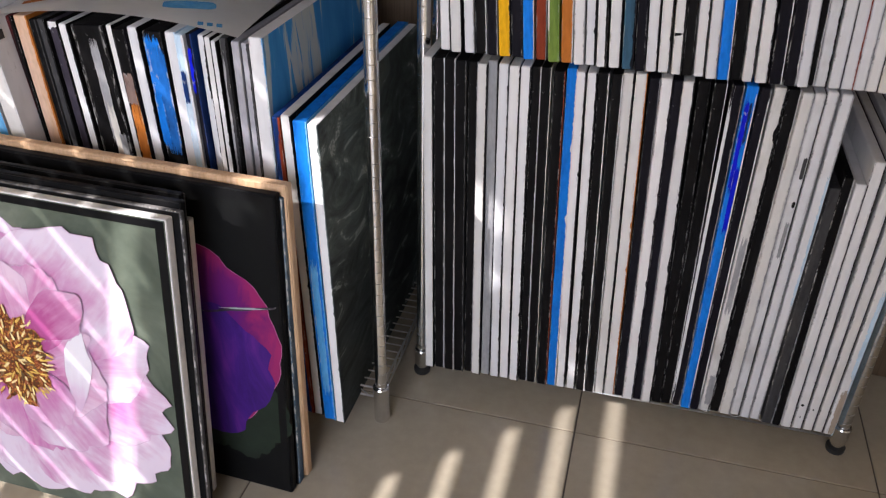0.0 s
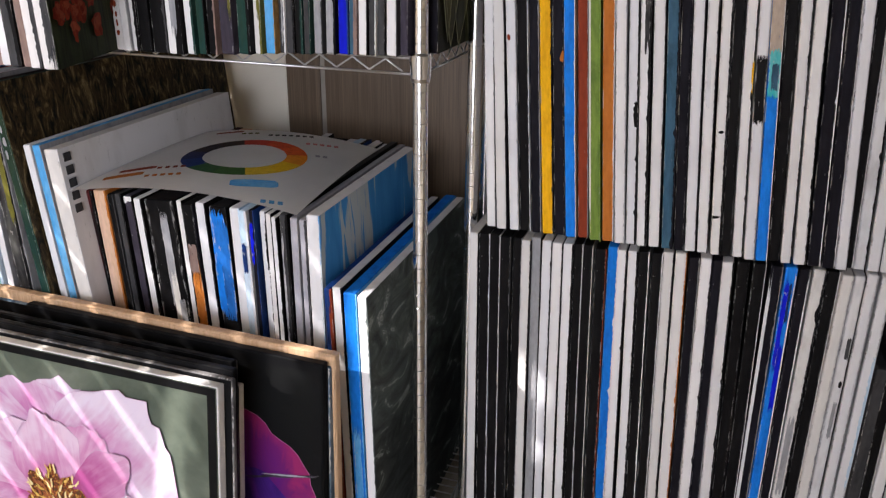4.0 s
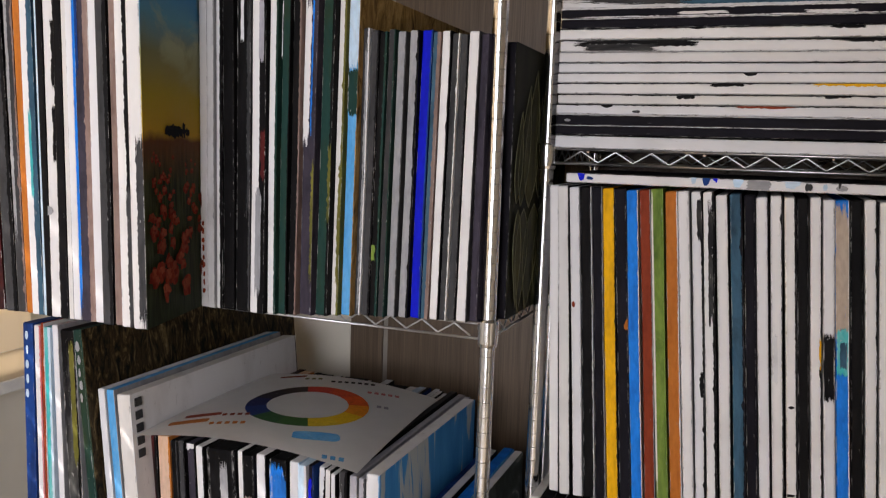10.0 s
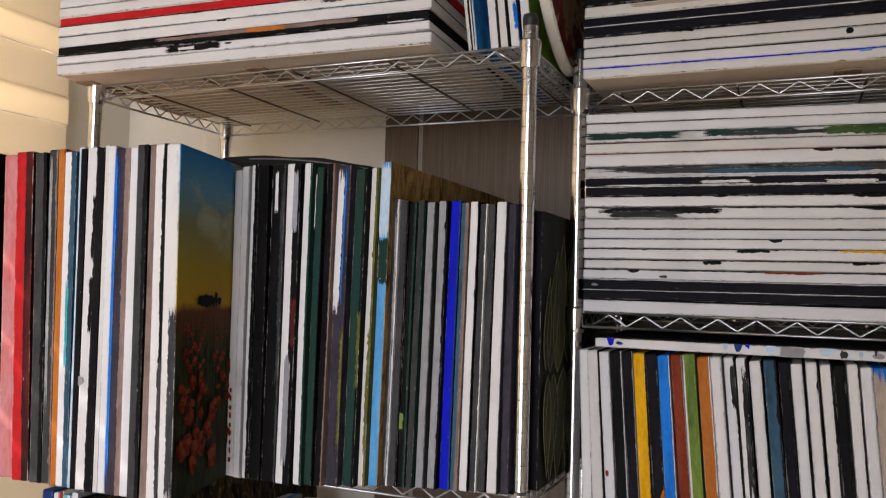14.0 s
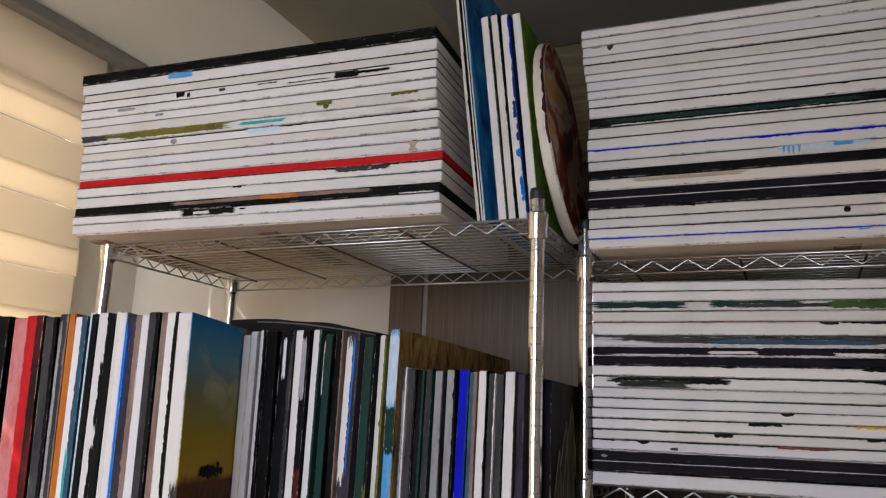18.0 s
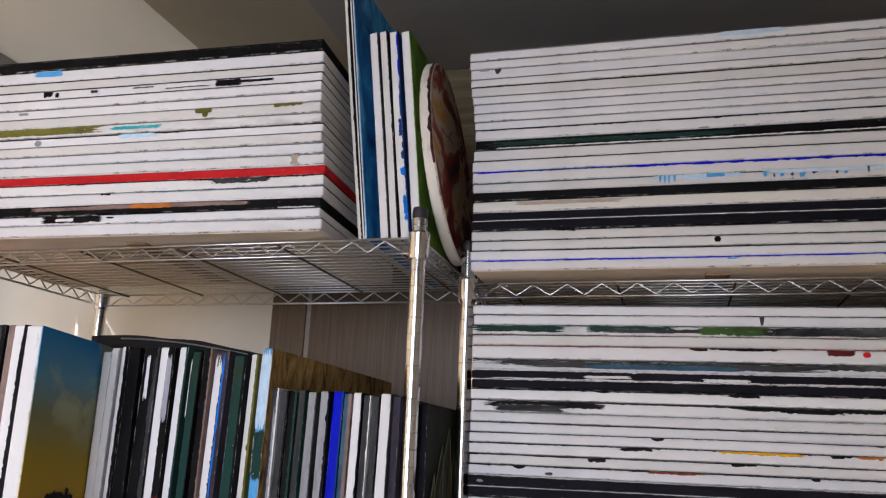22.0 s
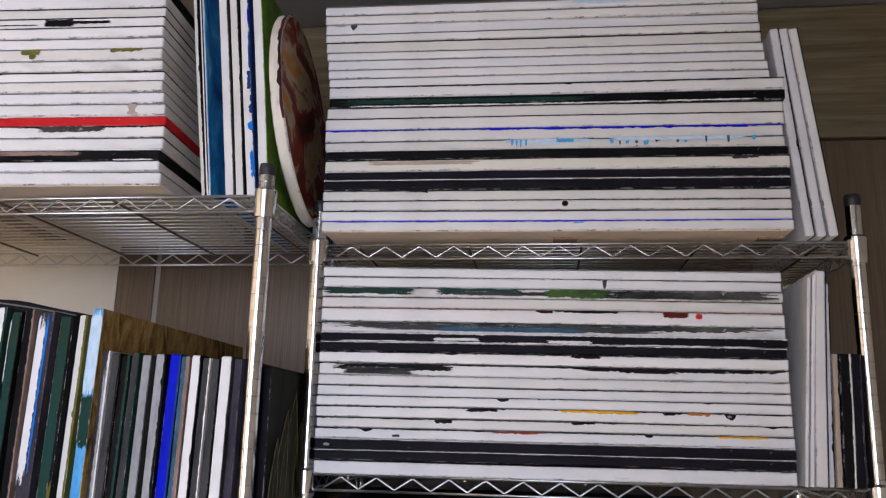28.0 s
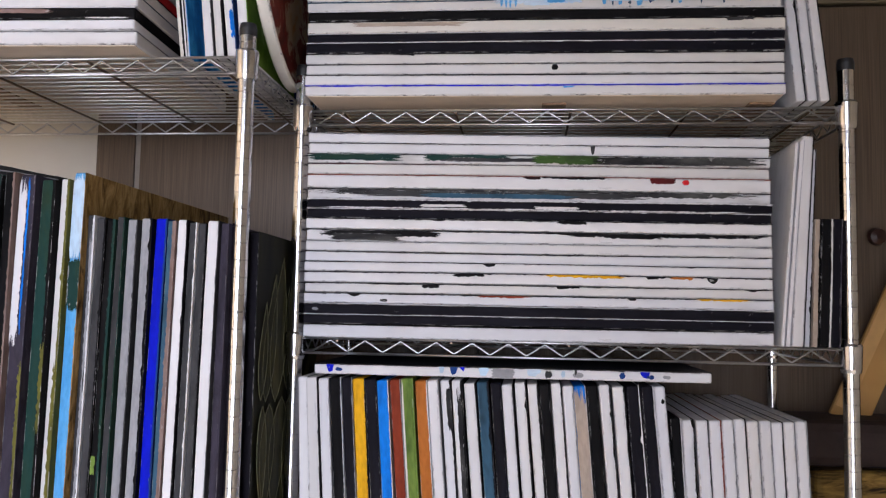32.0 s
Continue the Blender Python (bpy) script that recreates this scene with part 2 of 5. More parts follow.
PINE = PINE.done(PINE.ramp(grain, (0.3, (0.46, 0.28, 0.15)), (0.7, (0.66, 0.45, 0.28))), 0.6, 0.0, grain, 0.2)


# pine with the shade beneath the stacks put into its colour
SHADED_PINE = Nodes("aged_stretcher_wood")
grain = SHADED_PINE.noise(30.0, 6.0, SHADED_PINE.co((6, 0.6, 6)), 0.6, 0.8)
SHADED_PINE = SHADED_PINE.done(SHADED_PINE.ramp(grain, (0.3, (0.22, 0.135, 0.075)), (0.7, (0.36, 0.235, 0.14))), 0.65, 0.0, grain, 0.2)


def part(name, bm, material, parent, label=""):
    me = bpy.data.meshes.new(name)
    bm.to_mesh(me)
    bm.free()
    me.materials.append(material)
    ob = new(name, me)
    ob.parent = parent
    if label:
        ob["label"] = label
    return ob


def thing(name, m, label, category, group="", kind=""):
    ob = new(name)
    ob.empty_display_size = 0.05
    ob.matrix_world = m
    return tagged(ob, label, category, group, kind)


def box(bm, lo, hi, r=0.0, seg=2):
    """A box between two corners with rounded edges, into bm."""
    lo, hi = Vector(lo), Vector(hi)
    one = bmesh.new()
    bmesh.ops.create_cube(one, size=1.0)
    for v in one.verts:
        v.co = Vector((lo[k] + (hi[k] - lo[k]) * (v.co[k] + 0.5) for k in range(3)))
    if r:
        bmesh.ops.bevel(one, geom=one.edges[:], offset=r, segments=seg, affect="EDGES", profile=0.5)
    tmp = bpy.data.meshes.new("tmp")
    one.to_mesh(tmp)
    one.free()
    bm.from_mesh(tmp)
    bpy.data.meshes.remove(tmp)
    return bm


def boxed(lo, hi, r=0.0, seg=2):
    return box(bmesh.new(), lo, hi, r, seg)


def rod(bm, a, b, r, sides=6):
    """A round bar from a to b, into bm."""
    a, b = Vector(a), Vector(b)
    turn = (b - a).to_track_quat("Z", "Y").to_matrix()
    ring = [turn @ Vector((r * math.cos(k * math.tau / sides), r * math.sin(k * math.tau / sides), 0)) for k in range(sides)]
    va, vb = [bm.verts.new(a + v) for v in ring], [bm.verts.new(b + v) for v in ring]
    for k in range(sides):
        f = bm.faces.new((va[k], va[(k + 1) % sides], vb[(k + 1) % sides], vb[k]))
        f.smooth = True
    bm.faces.new(va[::-1]), bm.faces.new(vb)
    return bm


def lathe(profile, sides=20):
    """A turned body from (radius, height) pairs, with crisp steps between its sections."""
    bm = bmesh.new()
    rings = [[bm.verts.new((r * math.cos(k * math.tau / sides), r * math.sin(k * math.tau / sides), z)) for k in range(sides)] for r, z in profile]
    for a, b in zip(rings, rings[1:]):
        for k in range(sides):
            f = bm.faces.new((a[k], a[(k + 1) % sides], b[(k + 1) % sides], b[k]))
            f.smooth = True
    bm.faces.new(rings[0][::-1]), bm.faces.new(rings[-1])
    for ring in rings:
        for k in range(sides):
            e = bm.edges.get((ring[k], ring[(k + 1) % sides]))
            if e:
                e.smooth = False
    return bm


def bent(points, r, sides=6):
    """One bent wire along a line of points."""
    bm = bmesh.new()
    rings = []
    for k, p in enumerate(points):
        way = (points[min(k + 1, len(points) - 1)] - points[max(k - 1, 0)]).normalized()
        turn = way.to_track_quat("Z", "Y").to_matrix()
        rings.append([bm.verts.new(p + turn @ Vector((r * math.cos(j * math.tau / sides), r * math.sin(j * math.tau / sides), 0))) for j in range(sides)])
    for a, b in zip(rings, rings[1:]):
        for j in range(sides):
            f = bm.faces.new((a[j], a[(j + 1) % sides], b[(j + 1) % sides], b[j]))
            f.smooth = True
    bm.faces.new(rings[0][::-1]), bm.faces.new(rings[-1])
    return bm


# ---------------------------------------------------------------- setting
def slab(name, lo, hi, material, label="", r=0.0):
    ob = part(name, boxed(lo, hi, r), material, None)
    return tagged(ob, label, "", "", "structure")


n = Nodes("cream_wall")
a, b = n.noise(3.0, 5.0), n.noise(220.0, 3.0)
CREAM = n.done(n.ramp(a, (0.3, (0.60, 0.56, 0.47)), (0.7, (0.70, 0.66, 0.57))), 0.75, 0.0, b, 0.2, 0.001)
# for walls out of view: lighter than the cream wall, to bounce fill
n = Nodes("pale_wall")
a, b = n.noise(3.0, 5.0), n.noise(220.0, 3.0)
PALE = n.done(n.ramp(a, (0.3, (0.74, 0.72, 0.67)), (0.7, (0.80, 0.78, 0.73))), 0.75, 0.0, b, 0.2, 0.001)
n = Nodes("ceiling_paint")
a, b = n.noise(2.0, 5.0), n.noise(160.0, 3.0)
CEIL = n.done(n.ramp(a, (0.3, (0.60, 0.61, 0.58)), (0.7, (0.68, 0.69, 0.66))), 0.7, 0.0, b, 0.15, 0.001)
n = Nodes("dark_laminate")
g1 = n.noise(16.0, 8.0, n.co((5, 1, 0.18)), 0.65, 0.4)
g2 = n.noise(60.0, 4.0, n.co((6, 1, 0.08)), 0.6)
LAMINATE = n.done(n.mix(0.45, n.ramp(g1, (0.30, (0.072, 0.046, 0.026)), (0.55, (0.132, 0.088, 0.053)), (0.75, (0.18, 0.124, 0.078))),
                        n.ramp(g2, (0.35, (0.058, 0.037, 0.022)), (0.65, (0.168, 0.118, 0.076)))), 0.45, 0.0, g2, 0.15, 0.0008)
n = Nodes("olive_laminate")
g1 = n.noise(10.0, 8.0, n.co((0.25, 1, 5)), 0.65, 0.6)
LAMINATE_H = n.done(n.ramp(g1, (0.30, (0.080, 0.062, 0.030)), (0.52, (0.155, 0.122, 0.064)), (0.72, (0.24, 0.195, 0.115))), 0.5, 0.0, g1, 0.12, 0.0008)
n = Nodes("porcelain_tile")
v1, v2 = n.noise(2.2, 6.0, None, 0.6, 0.8), n.noise(40.0, 4.0)
TILE = n.done(n.mix(0.3, n.ramp(v1, (0.3, (0.42, 0.365, 0.275)), (0.7, (0.52, 0.455, 0.355))), n.ramp(v2, (0.3, (0.39, 0.335, 0.255)), (0.7, (0.53, 0.47, 0.37)))),
              0.14, 0.0, v2, 0.02, 0.0004)
GROUT = plain_mat("grout", (0.11, 0.09, 0.075), 0.85, 0.0, 40.0, 0.2, 0.3)

X0, X1, Y0, Y1, TOP = -1.47, 2.0, -3.35, 0.45, 2.5
slab("floor", (X0 - 0.3, Y0 - 0.2, -0.12), (X1 + 0.2, Y1 + 0.2, -0.004), GROUT, "dark grout bed under large beige tiles")
back = slab("wall_north", (X0 - 0.2, Y1, 0), (-0.628, Y1 + 0.15, TOP), CREAM, "cream painted wall behind the shelf racks")
slab("wall_east", (X1, Y0, 0), (X1 + 0.15, Y1 + 0.15, TOP), PALE, "unseen side wall, lightened to bounce fill light")
slab("wall_west_sill", (X0 - 0.10, Y0, 0), (X0 - 0.03, Y1, 0.75), CREAM, "cream painted wall below the window")
slab("wall_west_head", (X0 - 0.10, Y0, 2.485), (X0 - 0.03, Y1, TOP), CREAM, "cream painted wall above the window")
slab("wall_west_pier", (X0 - 0.10, 0.22, 0.75), (X0 - 0.03, Y1, 2.485), CREAM, "cream painted wall beside the window")
slab("wall_west_far", (X0 - 0.10, Y0, 0.75), (X0 - 0.03, Y0 + 0.3, 2.485), CREAM, "cream painted wall beside the window")
# balcony opening behind the camera
slab("wall_south_left", (X0 - 0.2, Y0 - 0.15, 0), (-1.25, Y0, TOP), CREAM, "unseen wall beside the balcony opening")
slab("wall_south_right", (0.65, Y0 - 0.15, 0), (X1 + 0.15, Y0, TOP), PALE, "unseen wall beside the balcony opening")
slab("wall_south_head", (-1.25, Y0 - 0.15, 2.36), (0.65, Y0, TOP), PALE, "unseen wall above the balcony opening, lightened to bounce fill light")
slab("ceiling", (X0 - 0.10, Y0 - 0.15, TOP), (X1 + 0.15, Y1 + 0.15, TOP + 0.1), CEIL, "pale grey painted flat ceiling")
# beam and lowered panel in darker tones than the main ceiling
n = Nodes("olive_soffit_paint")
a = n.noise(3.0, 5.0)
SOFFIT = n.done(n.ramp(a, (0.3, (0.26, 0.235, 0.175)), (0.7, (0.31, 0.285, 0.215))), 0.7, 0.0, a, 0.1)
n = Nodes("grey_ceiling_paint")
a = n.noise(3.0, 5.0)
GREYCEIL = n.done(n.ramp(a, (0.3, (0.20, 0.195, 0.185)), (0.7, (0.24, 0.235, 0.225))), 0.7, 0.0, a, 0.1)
slab("ceiling_beam", (-0.79, Y0, TOP - 0.05), (-0.41, Y1, TOP), SOFFIT, "olive ceiling beam")
slab("ceiling_drop", (-0.41, Y0, TOP - 0.06), (X1, Y1, TOP), GREYCEIL, "grey lowered ceiling panel")
slab("curtain_track", (X0 + 0.014, Y0 + 0.2, TOP - 0.035), (X0 + 0.06, Y1, TOP), plain_mat("track_paint", (0.22, 0.20, 0.17), 0.5), "brown grey blind head rail under the ceiling", 0.004)

# wardrobe wall: tall doors below, flap doors above
wardrobe = thing("wardrobe", pose(0, Y1, 0), "built-in wardrobe with dark wood-grain laminate doors behind the racks", "wardrobe")
part("carcass", boxed((-0.628, 0.022, 0), (X1, 0.15, TOP - 0.06)), LAMINATE, wardrobe)
part("side_post", boxed((-0.628, 0, 0), (-0.535, 0.02, 2.11), 0.002), LAMINATE, wardrobe)
part("seam_strip", boxed((-0.534, 0.004, 0.02), (-0.522, 0.018, 2.11)), plain_mat("seam_aluminium", (0.30, 0.27, 0.235), 0.4), wardrobe, "pale metal seam strip")
edges = (-0.521, 0.28, 1.42, X1)
for xa, xb in zip(edges, edges[1:]):
    door = part("door", boxed((xa, 0, 0.02), (xb - 0.004, 0.02, 2.11), 0.002), LAMINATE, wardrobe)
    part("flap_door", boxed((xa, 0.0, 2.118), (xb - 0.004, 0.02, TOP - 0.062), 0.002), LAMINATE_H, wardrobe, "olive brown laminate flap with horizontal grain")
    if xa < 1.105 < xb:
        knob = part("knob", lathe([(0.006, 0), (0.006, 0.018), (0.016, 0.024), (0.019, 0.032), (0.016, 0.042), (0.006, 0.047)], 16), plain_mat("dark_wood_knob", (0.045, 0.016, 0.011), 0.3), door, "dark red-brown turned knob")
        knob.matrix_basis = pose(1.105, 0, 1.606, 90, 0, 0)

# the window at the side with its banded roller blind
window = thing("window_1", pose(X0, 0, 0), "wide window with white frame behind a banded roller blind", "window", "", "structure")
FRAME = plain_mat("window_frame_paint", (0.72, 0.71, 0.68), 0.4)
for ya, yb, za, zb in ((-3.05, 0.22, 0.75, 0.80), (-3.05, 0.22, 2.470, 2.484), (-3.05, -3.0, 0.80, 2.470), (0.17, 0.22, 0.80, 2.470), (-1.75, -1.640, 0.80, 2.452)):
    part("window_frame", boxed((-0.085, ya, za), (-0.045, yb, zb), 0.003), FRAME, window)
n = Nodes("blind_fabric")
a, b = n.noise(300.0, 2.0), n.noise(4.0, 4.0)
fabric = n.done(n.ramp(b, (0.3, (0.68, 0.61, 0.48)), (0.7, (0.76, 0.69, 0.56))), 0.8, 0.0, a, 0.2)
tr = n.add("BsdfTranslucent")
tr.inputs["Color"].default_value = (0.80, 0.71, 0.56, 1)
mx = n.add("MixShader")
mx.inputs[0].default_value = 0.62
n.link(n.b.outputs[0], mx.inputs[1]), n.link(tr.outputs[0], mx.inputs[2])
n.link(mx.outputs[0], n.t.nodes["Material Output"].inputs[0])


def sheer_mat(name, open_share, through_share=0.62, tone=(0.74, 0.66, 0.53)):
    n = Nodes(name)
    n.done((0.80, 0.74, 0.62), 0.8)
    tp, tl, mx, mx2 = n.add("BsdfTransparent"), n.add("BsdfTranslucent"), n.add("MixShader"), n.add("MixShader")
    tl.inputs["Color"].default_value = (*tone, 1)
    mx.inputs[0].default_value, mx2.inputs[0].default_value = through_share, open_share
    n.link(n.b.outputs[0], mx.inputs[1]), n.link(tl.outputs[0], mx.inputs[2])
    n.link(mx.outputs[0], mx2.inputs[1]), n.link(tp.outputs[0], mx2.inputs[2])
    n.link(mx2.outputs[0], n.t.nodes["Material Output"].inputs[0])
    return n.m


PITCH, FIRST = 0.1194, 0.8832
SHEER = sheer_mat("closed_sheer_fabric", 0.04)
LAYERED = sheer_mat("doubled_fabric", 0.0, 0.52, (0.70, 0.62, 0.49))
# zebra blinds of two banded layers: steep sunlight slips through between the layers, level light does not; a sunny slit between two of them
for ya, yb, gap in ((-1.504, -0.702, 0.011), (-3.1, -1.547, 0.028)):
    blind = thing("roller_blind", pose(X0, 0, 0), "cream banded roller blind, lowered over the window, lit by the sun", "blind", "blinds over the window")
    for k in range(13):
        z = FIRST + k * PITCH - gap / 2 + 0.014
        part("opaque_band", boxed((-0.004, ya, z + gap - PITCH), (-0.001, yb, z + gap - PITCH + 0.060)), fabric, blind)
        part("sheer_band", boxed((-0.003, ya, z + gap - PITCH + 0.060), (-0.002, yb, z)), SHEER, blind, "sheer cream band")
        part("back_band", boxed((-0.041, ya, z - 0.008), (-0.039, yb - (0.043 if yb < -1 else 0.0), z + 0.043)), fabric, blind, "cream band of the rear layer")
    part("bottom_rail", boxed((-0.012, ya, FIRST - PITCH - 0.03), (0.008, yb, FIRST - PITCH + 0.012), 0.003), FRAME, blind)
    part("cassette", boxed((-0.034, ya, FIRST + 12 * PITCH + 0.014 + gap / 2), (0.012, yb - (0.043 if yb < -1 else 0.0), 2.4845), 0.006), fabric, blind, "cream fabric-covered roller box")
# the blind beside the racks is drawn shut: single and doubled bands alternate
blind = thing("roller_blind", pose(X0, 0, 0), "cream banded roller blind drawn shut beside the racks", "blind", "blinds over the window")
for k in range(9):
    z = 0.8105 + k * 0.1835
    top = min(z + 0.1835, 2.40)
    part("opaque_band", boxed((-0.006, -0.70, z - 0.0765), (-0.001, 0.20, z), 0.001), fabric, blind)
    part("doubled_band", boxed((-0.013, -0.70, z), (-0.009, 0.20, top - 0.0765)), LAYERED, blind, "darker band of doubled fabric")
part("bottom_rail", boxed((-0.016, -0.70, 0.70), (0.006, 0.20, 0.734), 0.003), FRAME, blind)
part("cassette", boxed((-0.034, -0.70, 2.3235), (0.012, 0.20, 2.4845), 0.006), LAYERED, blind, "cream fabric-covered roller box")


# ---------------------------------------------------------------- shelf racks
def rack(label, posts, height, shelves, foot_disc):
    """A chrome wire rack: posts at the four corners (front left, front right, back right, back left)."""
    base = Vector((*posts[0], 0))
    ob = thing("wire_shelf_rack", Matrix.Translation(base), label, "shelf rack")
    local = [Vector((x, y, 0)) - base for x, y in posts]
    for k, at in enumerate(local):
        prof, z = [(0.0105, 0.012), (0.0125, 0.016)], 0.03
        while z < height - 0.02:
            prof += [(0.0125, z), (0.0120, z + 0.0006), (0.0120, z + 0.0014), (0.0125, z + 0.0020)]
            z += 0.0254
        prof += [(0.0125, height)]
        post = part("post", lathe(prof, 20), CHROME, ob)
        post.location = at
        part("cap", lathe([(0.0132, height - 0.016), (0.0135, height - 0.004), (0.012, height + 0.003), (0.004, height + 0.004)], 20), BLACK_PLASTIC, post, "black plastic cap")
        if foot_disc:
            part("glider", lathe([(0.018, 0), (0.019, 0.004), (0.019, 0.011), (0.012, 0.015), (0.008, 0.02)], 20), BLACK_PLASTIC, post, "black plastic glider")
        else:
            part("foot_sleeve", lathe([(0.0135, 0.0), (0.0162, 0.003), (0.0162, 0.055), (0.0145, 0.066), (0.013, 0.068)], 20), CHROME, post)
    a, b, c, d = local
    for z in shelves:
        shelf = part("shelf", rod(bmesh.new(), a + Vector((0, 0, z)), b + Vector((0, 0, z)), 0.0023, 8), DULL_CHROME, ob)
        for p, q, h in ((a, b, 0.025), (b, c, 0), (b, c, 0.025), (c, d, 0), (c, d, 0.025), (d, a, 0), (d, a, 0.025)):
            part("rim_wire", rod(bmesh.new(), p + Vector((0, 0, z - h)), q + Vector((0, 0, z - h)), 0.0023, 8), DULL_CHROME, shelf)
        part("zigzag", zigzag(a, b, z), DULL_CHROME, shelf)
        part("zigzag", zigzag(b, c, z), DULL_CHROME, shelf)
        part("zigzag", zigzag(d, a, z), DULL_CHROME, shelf)
        part("zigzag", zigzag(d, c, z), DULL_CHROME, shelf)
        deep = (d - a).length
        count = max(8, int(deep / 0.0245))
        first = None
        for k in range(1, count):
            o = k / count
            p, q = a.lerp(d, o) + Vector((0, 0, z)), b.lerp(c, o) + Vector((0, 0, z))
            if first is None:
                first = part("deck_wire", rod(bmesh.new(), p - p, q - p, 0.0017), DECK_WIRE, shelf)
                first.location = p
            else:
                w = new("deck_wire", first.data)
                w.parent, w.location = shelf, p
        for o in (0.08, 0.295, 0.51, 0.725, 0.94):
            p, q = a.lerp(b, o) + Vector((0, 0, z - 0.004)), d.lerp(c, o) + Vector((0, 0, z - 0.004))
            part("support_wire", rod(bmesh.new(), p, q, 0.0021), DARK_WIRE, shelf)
        for at in local:
            col = part("collar", lathe([(0.0150, z - 0.036), (0.0165, z - 0.030), (0.0180, z + 0.006), (0.0165, z + 0.009), (0.0135, z + 0.010)], 20), CHROME, shelf)
            col.location = at
    return ob


def zigzag(p, q, z):
    way = q - p
    count = 2 * max(3, round(way.length / 0.0635))
    pts = []
    inset = 0.03 / way.length
    for k in range(count + 1):
        o = inset + (1 - 2 * inset) * k / count
        pts.append(p + way * o + Vector((0, 0, z - (0.003 if k % 2 else 0.022))))
    fine = []
    for s, e in zip(pts, pts[1:]):
        fine += [s.lerp(e, 0.03), s.lerp(e, 0.97)]
    return bent(fine, 0.0016)


rack_a = rack("chrome wire shelf rack packed with stretched canvases, beside the window", ((-0.973, -0.175), (-0.043, -0.175), (-0.043, 0.242), (-0.973, 0.242)), 1.862, (0.085, 1.098, 1.8145), False)
rack_b = rack("chrome wire shelf rack packed with canvases, in front of the wardrobe", ((-0.004, 0.0), (0.892, 0.0), (0.892, 0.42), (-0.004, 0.42)), 1.850, (0.058, 1.386, 1.774), True)


# ---------------------------------------------------------------- canvases
def ragged(z0, z1, xa, xb, mid, y, full, seed, top):
    """A thin film of paint on the edge that faces the room, between two heights; its borders run unevenly."""
    bm = bmesh.new()
    off = random.Random(seed).uniform(0, 500)
    if full:
        cols = 7
        va, vb = [], []
        for k in range(cols + 1):
            x = xa + (xb - xa) * k / cols
            va.append(bm.verts.new((x, y, 0.0015 if z0 < 0.01 * top else z0 + 0.006 * noise.noise((off, k * 0.9, 0)))))
            vb.append(bm.verts.new((x, y, top - 0.0015 if z1 > 0.985 * top else z1 + 0.008 * noise.noise((off, k * 0.9, 9)))))
        for k in range(cols):
            bm.faces.new((va[k], va[k + 1], vb[k + 1], vb[k]))
        return bm
    count = max(6, int((z1 - z0) / 0.0035))
    va, vb = [], []
    for k in range(count + 1):
        o = k / count
        z = z0 + (z1 - z0) * o
        reach = min(0.014, 0.3 * (z1 - z0))
        end = min(z - z0, z1 - z, reach) / reach
        wild = min(1.0, 0.0035 / abs(xb - xa))
        blunt = 1.0 if end > 0.04 or z1 - z0 < 0.03 else 0.75
        ta, tb = (max(0.05, blunt * min(1, 1 - 0.25 * wild + wild * (0.6 * noise.noise((off + h, z * 30, 2)) + 0.8 * noise.noise((off + h, z * 190, 4))))) for h in (0, 70))
        if z1 - z0 < 0.026:
            dome = math.sqrt(max(0.02, 1 - (2 * o - 1) ** 2)) * (1 + 0.5 * noise.noise((off, o * 3, 7)))
            ta, tb = ta * min(1.0, dome), tb * min(1.0, dome)
        va.append(bm.verts.new((mid + (xa - mid) * ta, y, z)))
        vb.append(bm.verts.new((mid + (xb - mid) * tb, y, z)))
    for k in range(count):
        bm.faces.new((va[k], vb[k], vb[k + 1], va[k + 1]))
    return bm


count_canvas = 0
DRY = {}


def brushed(code):
    """The same paint laid on with a half-dry brush: it breaks up in streaks towards the ends of a stroke."""
    if code not in DRY:
        n = Nodes("dry_" + P[code].name)
        n.m = P[code].copy()
        n.m.name = "dry_brushed_" + P[code].name
        n.t = n.m.node_tree
        n.b = n.t.nodes["Principled BSDF"]
        c, s = n.add("TexCoord"), n.add("SeparateXYZ")
        n.link(c.outputs["Generated"], s.inputs[0])
        end = n.math("MINIMUM", s.outputs[2], n.math("SUBTRACT", 1.0, s.outputs[2]))
        side = n.math("MINIMUM", s.outputs[0], n.math("SUBTRACT", 1.0, s.outputs[0]))
        hold = n.math("ADD", n.math("MINIMUM", n.math("MULTIPLY", end, 1.6), 0.22), n.math("MINIMUM", n.math("MULTIPLY", side, 0.9), 0.10))
        info = n.add("ObjectInfo")
        shift = n.add("VectorMath")
        n.link(n.co((5.0, 1, 0.22)), shift.inputs[0]), n.link(info.outputs["Random"], shift.inputs[1])
        cover = n.math("ADD", n.noise(75.0, 8.0, shift.outputs[0], 0.78), hold)
        n.link(n.ramp(cover, (0.655, (0, 0, 0)), (0.675, (1, 1, 1))), n.b.inputs["Alpha"])
        DRY[code] = n.m
    return DRY[code]




